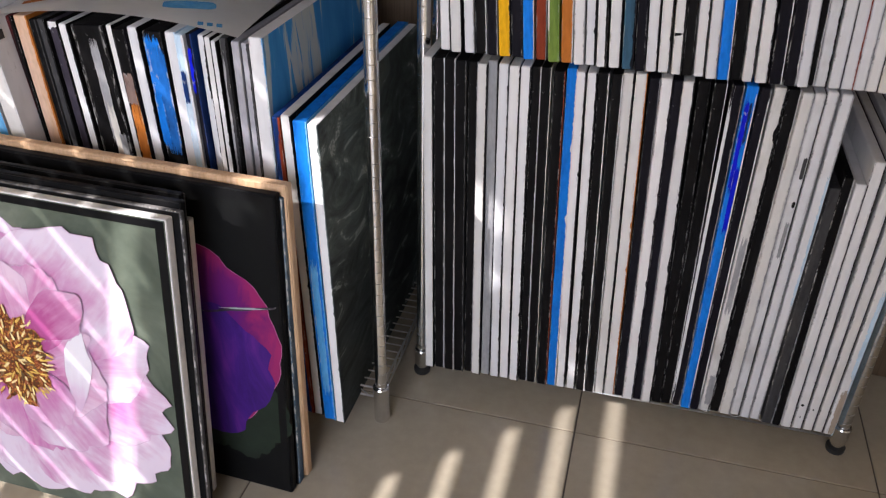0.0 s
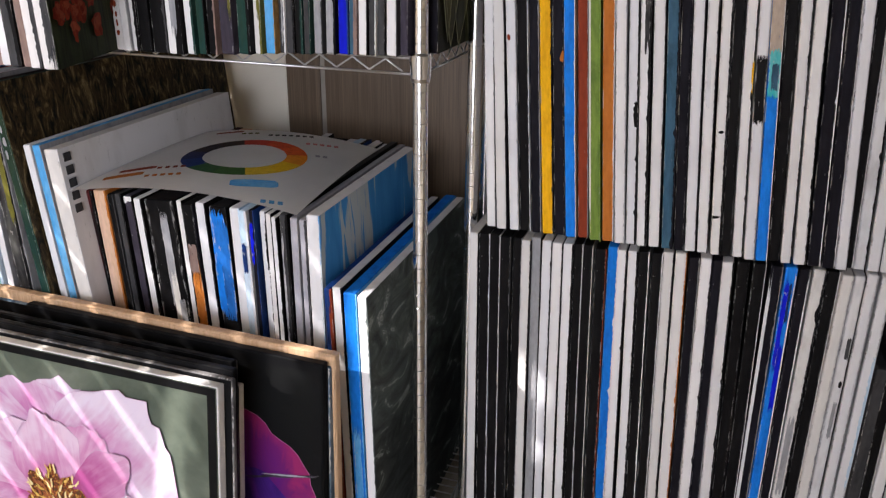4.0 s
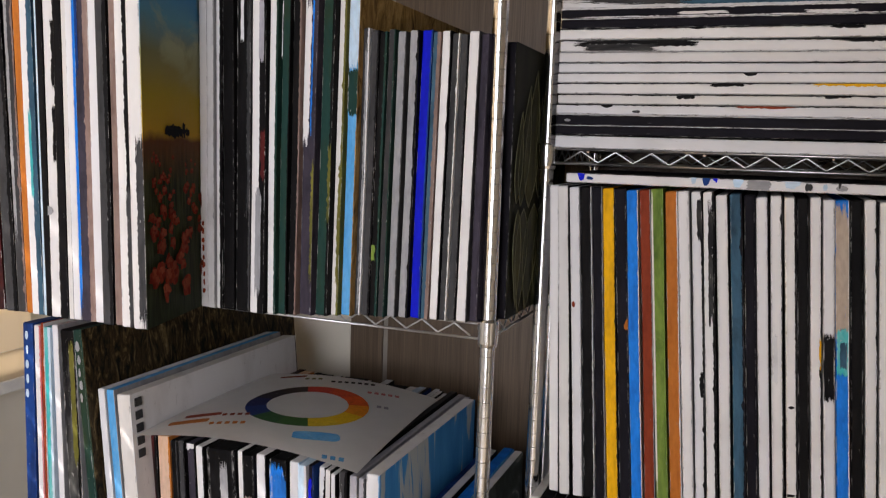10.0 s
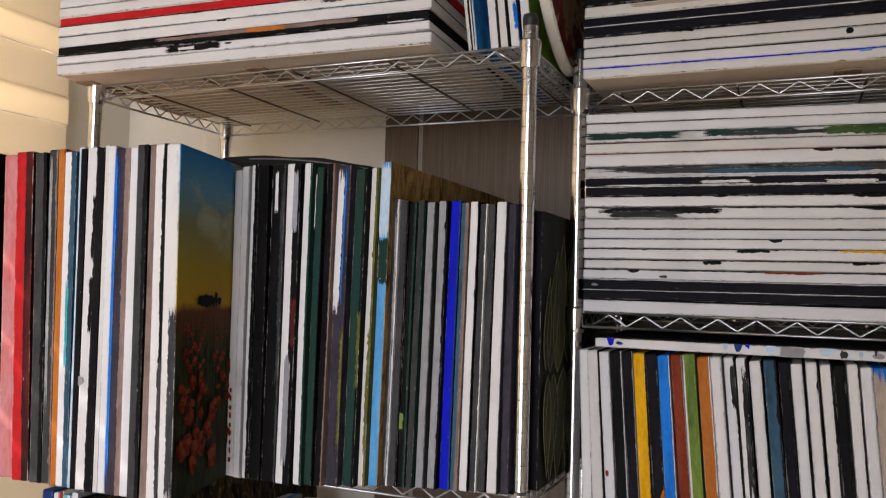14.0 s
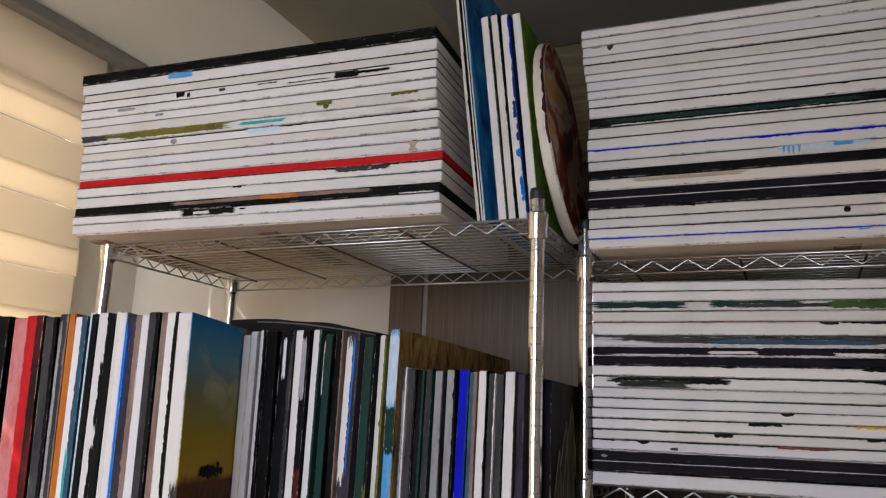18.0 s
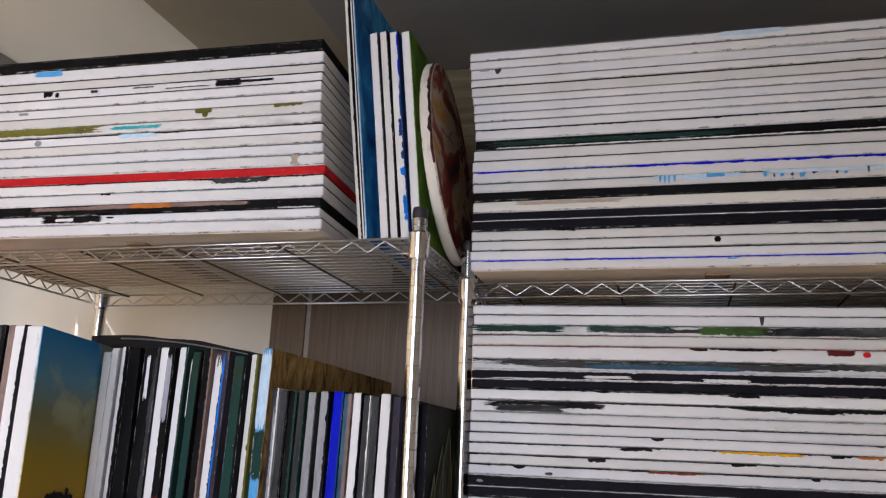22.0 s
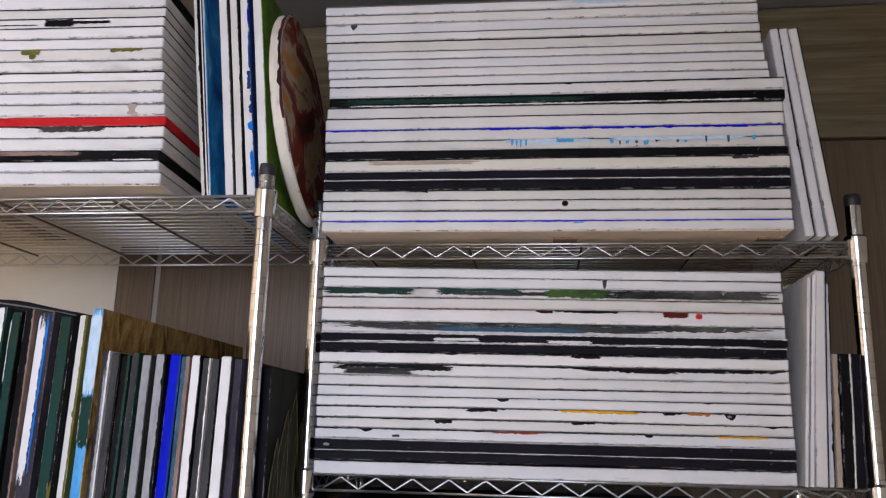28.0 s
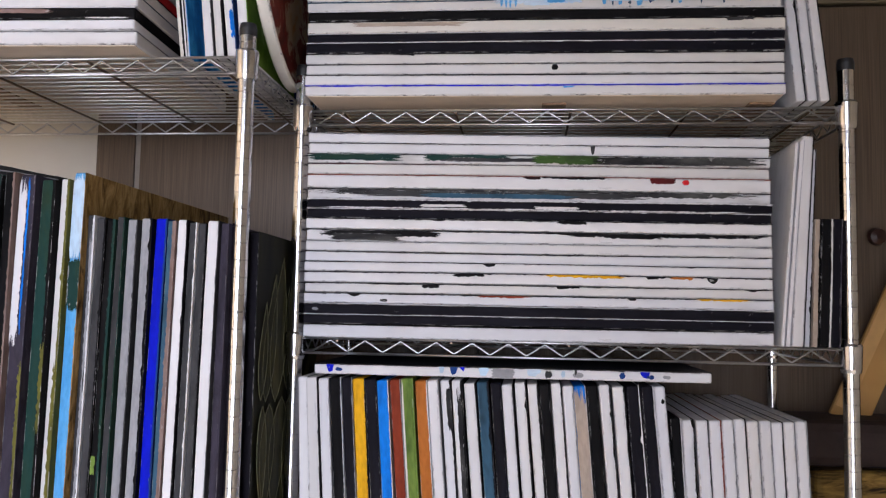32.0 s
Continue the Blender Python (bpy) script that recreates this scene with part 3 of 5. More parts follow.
def canvas(m, L, T, D, code, face=None, bleed="", marks="", where="", group="", hollow="", face_mat=None, sign=1):
    """A stretched canvas: length L up, thickness T across, depth D away from the room, painted face towards +x (sign 1) or -x."""
    global count_canvas
    count_canvas += 1
    rnd = random.Random(count_canvas * 7 + 3)
    ob = thing("stretched_canvas", m, f"{SAYS[code]} stretched canvas {where}", "canvas", group)
    h = T / 2
    # gallery wrap: slightly bowed along its length
    bm = boxed((-h, 0, 0), (h, D, L), min(0.003, T * 0.2), 2)
    bow = rnd.uniform(-0.0012, 0.0012)
    if L > 0.3:
        bmesh.ops.bisect_plane(bm, geom=bm.verts[:] + bm.edges[:] + bm.faces[:], plane_co=(0, 0, L * 0.5), plane_no=(0, 0, 1))
    for v in bm.verts:
        v.co.x += bow * (1 - abs(2 * v.co.z / L - 1))
    for f in bm.faces:
        f.smooth = len(f.verts) == 4 and f.calc_area() < 0.0004
    part("canvas_wrap", bm, P[code], ob)
    # the painted face with the paint that ran over onto the edge
    if bleed:
        c, depth = bleed[0], float(bleed[1:] or 2) / 1000
        bm = bmesh.new()
        s = sign
        xs = h * s
        wild = min(1.0, 0.0022 / depth)
        off, steps = rnd.uniform(0, 900), max(8, int(L / 0.0020))
        rows = []
        for k in range(steps + 1):
            z = L * k / steps
            q = 1 - 0.5 * wild + wild * (0.2 * noise.noise((off, z * 20, 0)) + 0.55 * noise.noise((off, z * 140, 3)) + 0.4 * noise.noise((off, z * 390, 6)) + 3.4 * max(0, noise.noise((off, z * 42, 8)) - 0.36) + 0.8 * max(0, noise.noise((off, z * 9, 5)) - 0.25))
            rows.append((z, depth * max(0.12, q)))
        y = -0.0006
        e1 = [bm.verts.new((xs - s * min(dd, T * 0.9), y, z)) for z, dd in rows]
        e2 = [bm.verts.new((xs + s * 0.0005, y, z)) for z, dd in rows]
        e3 = [bm.verts.new((xs + s * 0.0005, D, z)) for z, dd in rows]
        for k in range(steps):
            for p, q in ((e1, e2), (e2, e3)):
                bm.faces.new((p[k], q[k], q[k + 1], p[k + 1]) if s > 0 else (q[k], p[k], p[k + 1], q[k + 1]))
        for v in bm.verts:
            v.co.x += bow * (1 - abs(2 * v.co.z / L - 1))
        part("painted_face", bm, face_mat or P[face or c], ob)
    for k, mark in enumerate(marks.split(",") if marks else ()):
        c, z0, z1, *rest = mark.split("/")
        x0, x1 = (float(v) for v in rest[:2]) if rest else (0.0, 1.0)
        mid = x0 if x0 <= 0.02 else x1 if x1 >= 0.98 else (x0 + x1) / 2
        bm = ragged(float(z0) * L, float(z1) * L, -h + x0 * T, -h + x1 * T, -h + mid * T, -0.0009 - 0.0003 * k, x1 - x0 > 0.98 or float(z1) - float(z0) > 0.99, count_canvas * 31 + k, L)
        for v in bm.verts:
            v.co.x += bow * (1 - abs(2 * v.co.z / L - 1))
        part("paint_mark", bm, brushed(c) if (float(z1) - float(z0)) * L > 0.012 else P[c], ob, SAYS[c].replace(" painted", "").replace("-painted", "") + " paint mark")
    if hollow:
        # the open back: bare canvas and pine bars inside the wrap
        part("bare_back", boxed((h, 0.004, 0.004), (h + 0.0012, D - 0.004, L - 0.004)), LINEN, ob, "bare canvas back")
        for at in hollow:
            mid = {"l": 0.024, "m": L * 0.535, "r": L - 0.024}[at]
            part("stretcher_bar", boxed((h + 0.0013, 0.045, mid - 0.020), (h + 0.0045, D - 0.045, mid + 0.020), 0.0008), SHADED_PINE, ob, "bare pine stretcher bar")
    return ob


def upright(text, y, z, L, D, where, group, jitter=0.006, y_of=None, turn=0.0, rnd_seed=1, dz=0.004, fan=None):
    """A row of canvases standing on edge. Entries: colour, middle (mm), thickness (mm), lean (degrees) and then bleed ~ and marks =."""
    rnd = random.Random(rnd_seed)
    for item in text.split(";"):
        w = item.split()
        code, x, t, lean = w[0], float(w[1]) / 1000, float(w[2]) / 1000, float(w[3])
        bleed, marks, length = "", "", L
        for extra in w[4:]:
            if extra[0] == "~":
                bleed = extra[1:]
            elif extra[0] == "=":
                marks = extra[1:]
            elif extra[0] == "L":
                length = float(extra[1:])
        if not bleed and code in "wWmi":
            bleed = rnd.choice(("k2.5", "k1.5", "n2", "k1", "G1.5", "k2", "G1"))
        elif not bleed:
            bleed = rnd.choice(("w1.2", "g1", code + "2", code + "1"))
        if fan:
            # entries name the top of the row; the lean runs evenly along it
            lean = float(np.interp(x, fan[0], fan[1]))
            x -= math.tan(radians(lean)) * L
        yy = (y_of(x) if y_of else y) + rnd.uniform(-jitter, jitter)
        m = Matrix.Translation((x, yy, z)) @ pose(0, 0, 0, rnd.uniform(-0.25, 0.25), lean, turn)
        canvas(m, length + rnd.uniform(-dz, dz), t * 0.95, D + rnd.uniform(-0.01, 0.01), code, None, bleed, marks, where, group, sign=1)


def stack(text, y, z0, D, where, group, ends, tilts=(0.0, 0.0), jitter=0.003, seed=1, open_back="", turn=0.0):
    """Canvases lying flat on one another, from the lowest up. Entries: colour, thickness (mm), bleed ~, marks =.
    ends: (height, left end, right end) from the lowest up; tilts: slope in degrees of the lowest and of the topmost canvas."""
    rnd = random.Random(seed)
    z = z0
    items = text.split(";")
    for k, item in enumerate(items):
        w = item.split()
        code, t = w[0], float(w[1]) / 1000
        bleed, marks = "", ""
        for extra in w[2:]:
            if extra[0] == "~":
                bleed = extra[1:]
            elif extra[0] == "=":
                marks = extra[1:]
        if not bleed and code not in "wWmi":
            bleed = code + "1"
        if not bleed:
            bleed = rnd.choice(("k1.5", "G1", "k1", "n1.5", "G1.5", "g1", "k2"))
        hs = [e[0] for e in ends]
        xa, xb = (float(np.interp(z + t / 2, hs, [e[j] for e in ends])) + rnd.uniform(-jitter, jitter) * 0.5 for j in (1, 2))
        tilt = tilts[0] + (tilts[1] - tilts[0]) * k / max(1, len(items) - 1)
        yy = y + rnd.uniform(-jitter, jitter)
        drop = math.tan(radians(tilt)) * (xb - xa) / 2
        # length runs to the right, the face looks up
        m = Matrix.Translation((xa, yy, z + t / 2 - drop)) @ pose(0, 0, 0, 0, -tilt, turn + rnd.uniform(-0.3, 0.3)) @ pose(0, 0, 0, 0, 90, 0)
        bleed = bleed[0] + f"{0.65 * float(bleed[1:] or 2):.2f}"
        canvas(m, xb - xa, t * 0.95, D, code, None, bleed, marks, where, group, open_back if z == z0 else "", sign=-1)
        z += t
    return z


ROW_B1 = """w 27 19 -0.8 ~k1; k 49 22 -0.9; k 71 21 -1.1 ~w1; k 92 21 -1.2 ~G1; k 113 18 -1.2 ~g2; w 131 18 -1.2 ~k2; g 151 19 -1.5 ~k1; w 172 19 -1.5 ~k2; w 193 20 -1.7 ~k1.5;
w 215 19 -1.9 ~k3; k 234 17 -2.0 ~w1; k 253 19 -2.2 ~w1; k 275 21 -2.1 ~R1; b 296 19 -2.1 ~w2; w 316 18 -2.5 ~k2; w 338 18 -2.7 ~k3; k 358 19 -2.8 ~w2; k 378 19 -2.6; w 398 19 -2.7 ~k2;
w 419 20 -2.7 ~o1.8; n 440 18 -2.6; w 459 20 -2.5 ~n2; n 478 17 -2.5; w 497 20 -2.7 ~k3; k 517 20 -2.3; k 537 21 -1.8 ~w1; n 557 20 -1.2 =w/0/1/0/0.3; b 577 19 -1.0 =u/0.72/0.97/0.1/0.55,u/0.6/0.8/0.4/0.9,N/0.85/0.96/0.5/0.8,w/0/1/0.88/1; n 596 17 -0.8 =w/0/1/0.86/1;
m 616 20 -0.6 ~k3 =g/0.02/0.14/0.3/1,g/0.35/0.6/0.2/0.8; k 637 20 -0.5; w 657 19 -0.4 ~g2; W 677 18 -0.5 ~k1 =G/0.78/0.84/0.5/0.9,k/0.7/0.72/0.5/0.9,g/0.55/0.66/0.4/0.8; w 697 17 -0.7 ~g2; w 716 18 -0.4 ~g2.5 =c/0.4/0.8/0.7/1"""
upright(ROW_B1, -0.05, 0.062, 0.708, 0.46, "on the lowest shelf", "canvases on the lowest shelf", 0.003, lambda x: -0.052 + 0.036 * x / 0.9, 0, 3)
upright("G 740 21 -0.5 ~g1; k 759 16 -1.0 L0.57; w 778 19 -0.7 ~k2 L0.56", -0.03, 0.062, 0.545, 0.44, "on the lowest shelf", "canvases on the lowest shelf", 0.002, None, 0, 4)
upright("w 799 19 -1.0 ~k2 =k/0.1/0.112/0.2/0.6,k/0.05/0.06/0.4/0.6; w 820 19 -0.6 ~k1 =k/0.09/0.1/0.3/0.5; w 840 18 -0.2 ~k1; w 859 18 0.2 ~c3 =s/0/0.2/0.3/1,c/0.24/0.6/0.5/1",
        -0.03, 0.062, 0.60, 0.44, "on the lowest shelf", "canvases on the lowest shelf", 0.002, None, 0, 5)
ROW_B2 = """w 45 18 -2.6 ~k1; w 66 20 -3.2 ~k1; w 89 18 -3.6 =R/0.62/0.64/0.1/0.5 ~g1; k 109 20 -3.8 ~w1; n 130 18 -3.9; y 151 21 -4.1 ~k2; n 172 20 -4.2 =o/0.56/0.6/0.6/1; b 193 19 -4.3 ~w1; R 214 18 -4.4;
E 236 20 -4.6 ~E2 =i/0/1/0/0.16; o 258 20 -4.6; w 279 18 -4.7 ~g1; w 298 17 -4.6 ~k3 =k/0.38/0.46/0.5/1,K/0.85/0.98/0.5/1; w 317 17 -4.6 ~k4 =K/0.6/0.98/0.4/0.9; w 338 19 -4.7 ~k1; t 360 19 -4.8 ~n3;
n 380 17 -4.7; w 399 18 -4.8 ~k1; w 419 18 -4.7 ~k2 =W/0.45/0.6/0.2/0.6; w 440 17 -4.8 ~k3 =k/0.12/0.13/0/0.9,k/0.385/0.395/0.2/0.8; k 458 17 -4.8; w 476 17 -4.7 =y/0.5/0.6/0.8/1; w 495 17 -4.8 ~g1 =k/0.42/0.62/0/1;
b 514 19 -4.9 =s/0.6/1/0/1,T/0.5/0.64/0.05/0.98,t/0.52/0.6/0.3/0.9 ~w1; k 534 18 -4.9; w 553 17 -4.9 ~k2; w 574 19 -4.8 ~k2; n 596 20 -4.8 ~w2; n 618 19 -4.8 ~w1; w 638 18 -4.8 ~k1 =k/0.95/0.965/0.5/0.9"""
upright(ROW_B2, -0.034, 0.7765, 0.548, 0.40, "in the upper row", "canvases in the upper row", 0.004, None, 0, 6, 0.003)
upright("k 648 16 -3.4 ~w1; W 667 18.5 -3.4 ~k3; w 687 19 -3.3 ~k1; w 706 19 -3.2 ~R2; w 724.5 18.5 -3.1 ~g1; w 743 18.5 -3.0 ~k1; w 761 18 -2.9 ~g1; w 779 18 -2.8 ~g1; w 796.5 17.5 -2.7 ~k1; w 813.5 17.5 -2.6 ~g1; w 830.5 17.5 -2.5 ~g1",
        -0.02, 0.7765, 0.498, 0.42, "at the upper row's end", "canvases in the upper row", 0.002, None, 0, 7, 0.002)
# the canvas lying across that row
COVER = "w 17 ~n2 =u/0.032/0.052/0/0.9,N/0.056/0.075/0.3/0.7,c/0.325/0.338/0/0.9,N/0.352/0.372/0/0.8,u/0.378/0.39/0/0.5,c/0.425/0.452/0/0.9,g/0.46/0.515/0/1,c/0.545/0.585/0/0.8,G/0.592/0.61/0.1/0.9,c/0.632/0.642/0.1/0.8,g/0.66/0.688/0.2/0.8,G/0.665/0.672/0/0.6,N/0.775/0.79/0.1/0.8,u/0.825/0.85/0/0.8,N/0.84/0.86/0.3/0.8,g/0.88/0.9/0.3/0.7"
stack(COVER, -0.05, 1.3305, 0.36, "lying across a row", "flat canvas", ((1.3, 0.043, 0.669), (1.4, 0.043, 0.669)), (0.1, 0.1), 0.001, 9)

STACK_B2 = """w 22 ~k1; n 16.5 ~w1; n 18 ~w1 =g/0.02/0.035/0.4/0.7; w 17 ~k3 =R/0.38/0.5/0/0.25,k/0.1/0.13/0/0.35,G/0.17/0.19/0.5/0.85,y/0.84/0.95/0/0.2,k/0.70/0.72/0/0.35; w 16.5 ~k2.5 =k/0.26/0.30/0/0.45,k/0.55/0.6/0/0.3; w 18 ~n3 =y/0.53/0.70/0/0.3,o/0.79/0.84/0/0.3,k/0.865/0.89/0/0.6,k/0.74/0.77/0/0.35,k/0.33/0.40/0/0.4; w 16.5 ~k2 =k/0.395/0.425/0/0.45; w 17 ~k1.5; w 17 ~g1;
w 19.5 ~k3 =k/0.03/0.30/0/0.6,K/0.05/0.22/0.3/0.95,k/0.57/0.99/0/0.35,k/0.65/0.78/0/0.45; w 18 ~k2 =k/0.55/0.62/0/0.3; n 16.5 ~w2; n 15.5 ~w3 =w/0.25/0.36/0.45/0.8,w/0.5/0.6/0.55/0.9,w/0.02/0.99/0.86/1; W 18 ~k3 =K/0.0/0.98/0/0.55,G/0.10/0.75/0.1/0.75,t/0.25/0.6/0.3/0.8; w 23 ~R1.5 =r/0.48/0.52/0/0.25,r/0.75/0.805/0/0.45,x/0.817/0.832/0.1/0.5,k/0.52/0.66/0/0.2; w 18.5 ~r1.5; W 16 ~G2 =e/0.0/0.22/0/0.8,e/0.26/0.46/0/0.75,G/0.3/0.6/0.3/0.8,f/0.50/0.655/0/0.98,K/0.63/0.99/0.05/0.95; w 18 ~k1.5 =G/0.625/0.635/0/0.95; w 16.5 ~g1"""
stack(STACK_B2, -0.02, 1.3885, 0.40, "in the middle shelf stack", "stack of canvases on the middle shelf", ((1.39, 0.013, 0.771), (1.56, 0.013, 0.769), (1.73, 0.013, 0.767)), (0.1, -0.85), 0.002, 11)
STACK_B3 = """w 17.5 ~u2 =u/0.0/0.99/0/0.12,l/0.55/0.575/0.1/0.35; w 17.5 ~k1.5; w 17.5 ~k2 =k/0.527/0.541/0.05/0.75; w 17.5 ~k1.5 =k/0.19/0.24/0/0.25; n 18.5 ~w1.5; n 16 ~w1; i 20 ~k1.5 =s/0.1/0.35/0.1/0.5,G/0.88/0.94/0/0.3; k 17 ~w2;
w 16.5 ~t1.5 =c/0.40/0.60/0/0.5,l/0.422/0.428/0/0.9,l/0.432/0.437/0/0.9,l/0.441/0.446/0/0.95,l/0.452/0.458/0/0.85,c/0.47/0.53/0/0.75,l/0.52/0.56/0/0.5,l/0.635/0.645/0/0.7,t/0.655/0.66/0/0.95,l/0.668/0.678/0/0.85,t/0.69/0.695/0/1,l/0.705/0.72/0/0.95,N/0.73/0.745/0/0.6,t/0.775/0.782/0/0.95,l/0.79/0.80/0/0.8,c/0.64/0.92/0/0.45,t/0.835/0.84/0/0.8,t/0.88/0.886/0/0.9,l/0.93/0.94/0/0.6; w 21.5 ~u4 =N/0.05/0.99/0/0.16,u/0.35/0.99/0/0.22; w 21.5 ~k1.5; w 20.5 ~G1.5; k 19 ~w1.5 =e/0.02/0.6/0.3/0.75,w/0.03/0.99/0.86/1; w 19.5 ~k3 =k/0.01/0.99/0/0.14;
w 17 ~g1; w 16 ~g1; w 18 ~g0.8; w 15 ~g0.8; w 19.5 ~k1; w 15 ~g0.8; w 20.5 ~g1 =G/0.06/0.078/0/0.6,g/0.02/0.05/0/0.3; w 17 ~g0.8; w 16.5 ~g0.5 =c/0.58/0.74/0/0.6"""
stack(STACK_B3, -0.052, 1.785, 0.42, "in the top shelf stack", "stack of canvases on top of the rack", ((1.80, 0.013, 0.783), (1.91, 0.015, 0.783), (1.943, 0.012, 0.777), (1.97, 0.010, 0.780), (2.02, 0.015, 0.784), (2.035, 0.014, 0.783), (2.052, 0.013, 0.763), (2.09, 0.010, 0.757), (2.13, 0.004, 0.752), (2.19, -0.001, 0.748)), (-0.3, -0.65), 0.002, 12, "mr")
STACK_A3 = """w 21.0 ~g1; w 16.4 ~k1.5 =k/0.33/0.49/0/0.9,w/0.37/0.42/0.3/0.7,k/0.50/0.52/0.2/0.5; k 18.5 ~w2 =q/0.46/0.85/0.1/0.55,o/0.55/0.66/0.1/0.6,q/0.30/0.52/0.2/0.6,w/0.90/0.99/0.85/1; w 21.1 ~t1.5 =k/0.47/0.50/0/0.3; w 20.0 ~k1.5 =k/0.68/0.99/0/0.2,G/0.74/0.88/0/0.55,k/0.38/0.44/0/0.2; x 17.4 ~w2; w 19.5 ~g1 =s/0.925/0.94/0/1; w 19.0 ~g0.8; w 18.5 ~g1; w 18.5 ~k1 =c/0.5/0.6/0/0.5,k/0.61/0.66/0/0.2,g/0.28/0.3/0.2/0.9; W 18.5 ~g1 =h/0.12/0.47/0/0.85,G/0.0/0.09/0/0.8,h/0.07/0.2/0.1/0.6,T/0.48/0.62/0.3/0.7; w 20.6 ~g1 =h/0.70/0.745/0/0.5,h/0.72/0.735/0.3/0.9,h/0.89/0.96/0/0.4; w 19.0 ~g1 =g/0.24/0.27/0.2/0.6; w 18.5 ~G1.5 =g/0.12/0.18/0.2/0.6;
w 17.9 ~k1.5 =k/0.30/0.33/0/0.85,k/0.335/0.345/0.2/0.9,k/0.745/0.81/0.1/0.9,k/0.80/0.89/0.3/0.65,k/0.62/0.74/0.6/0.75,G/0.54/0.6/0.3/0.5,G/0.43/0.45/0.2/0.7; w 19.0 ~k2; w 24.3 ~k1.5 =l/0.27/0.35/0/0.55; k 20.6 ~k1"""
stack(STACK_A3, -0.256, 1.8212, 0.42, "in the top shelf stack", "stack of canvases on top of the rack by the window", ((1.818, -0.9966, -0.1985), (1.850, -0.9955, -0.1992), (1.923, -0.9955, -0.1992), (1.976, -0.9966, -0.2067), (2.008, -0.9976, -0.2109), (2.029, -1.0059, -0.2141), (2.061, -1.0142, -0.2152), (2.113, -1.0132, -0.2174), (2.140, -1.0225, -0.2195), (2.166, -1.0277, -0.2227)), (0.15, 0.1), 0.002, 13, "lm", 2.58)

ROW_A2L = """w -945 18 -1.6 ~k2; k -924 20 -1.6; w -903 20 -1.6 ~n2; R -882 20 -1.6; w -862 18 -1.6 ~k2; k -838 28 -1.6; p -793 32 -1.9 ~w3; x -758 31 -1.9 ~r13; G -727 21 -1.8 ~k6; G -708 16 -1.5 ~q3 =g/0.2/0.98/0.15/0.5; o -691 14 -1.2 ~R2; w -673 21 -1.0 ~t9 =T/0.35/0.62/0.45/0.7; c -657 9 -0.7 ~w4; k -648 10 -0.6; w -633 20 -0.5 ~k4 =k/0.45/0.62/0.55/1,k/0.66/0.86/0.6/1,g/0.3/0.33/0/0.6; k -615 13 -0.5; w -604 9 -0.5 ~g1; w -593 13 -0.6 ~g1;
d -572 26 -0.6 ~q9 =b/0/1/0.03/0.20,N/0.7/0.98/0.2/0.4; w -549 18 -0.7 ~k2; G -530 18 -0.7 ~k6; q -513 15 -0.7 ~d2; w -494 21 -0.8 ~k7 =k/0.5/0.98/0.6/1,G/0/0.4/0.62/1"""
upright(ROW_A2L, -0.49, 1.1035, 0.517, 0.60, "by the window", "canvases by the window", 0.003, None, 15.0, 21)
SIGN = "=" + ",".join(f"R/{0.045 + 0.028 * k:.3f}/{0.062 + 0.028 * k + 0.004 * (k % 2):.3f}/{0.36 - 0.08 * (k % 3 == 0):.2f}/0.70" for k in range(9))
ROW_A2R = f"""w -501 17.5 -0.5 ~g1 {SIGN}; W -484 16 -0.4 ~g2; w -470 13 -0.3 ~k6 =k/0.55/0.7/0.55/1; k -451 23 -0.2 ~k2; k -425 28 0 ~G3 =w/0.84/0.98/0.3/0.55,G/0.3/0.98/0.75/1; w -396 27 0.2 ~k12 =v/0.78/0.98/0.5/0.9,r/0.42/0.58/0.62/1,g/0.05/0.4/0.35/0.8; w -373 16 0.4 ~e4; e -357 15 0.7 ~k2 =w/0.8/0.98/0/0.12; k -342 15 0.8 ~q3;
d -322 23 1.0 ~d1 =w/0.53/0.995/0/0.55,b/0.56/0.995/0.56/0.72,h/0.1/0.5/0.75/1; e -299 22 1.0 ~k5 =h/0.3/0.55/0.72/1; w -281 13 1.0 ~h4 =h/0.1/0.5/0.5/1"""
upright(ROW_A2R, -0.3, 1.1035, 0.510, 0.42, "on the middle shelf", "canvases on the middle shelf", 0.003, lambda x: -0.31 if x < -0.38 else -0.31 + 0.5 * (x + 0.38), 0, 22)
ROW_A2S = """G -252 12 1.1 ~W3 =g/0/0.98/0.5/0.85; G -238 15 1.1 ~k3; k -223 13 1.1 ~e4 =E/0.2/0.26/0/0.6; G -210 11 1.1 ~e2; g -195 15 1.1 ~G2; g -177 17 1.1 ~k4; u -158 18 1.1 ~N3; t -142 13 1.1 ~q6; w -127 15 1.1 ~k1; G -113 12 1.0 ~w2; G -100 13 0.9 ~k1; w -82 18 0.8 ~G1"""
upright(ROW_A2S, -0.24, 1.1035, 0.457, 0.40, "on the middle shelf", "canvases on the middle shelf", 0.004, lambda x: -0.24 + 0.25 * (x + 0.25), 0, 23)

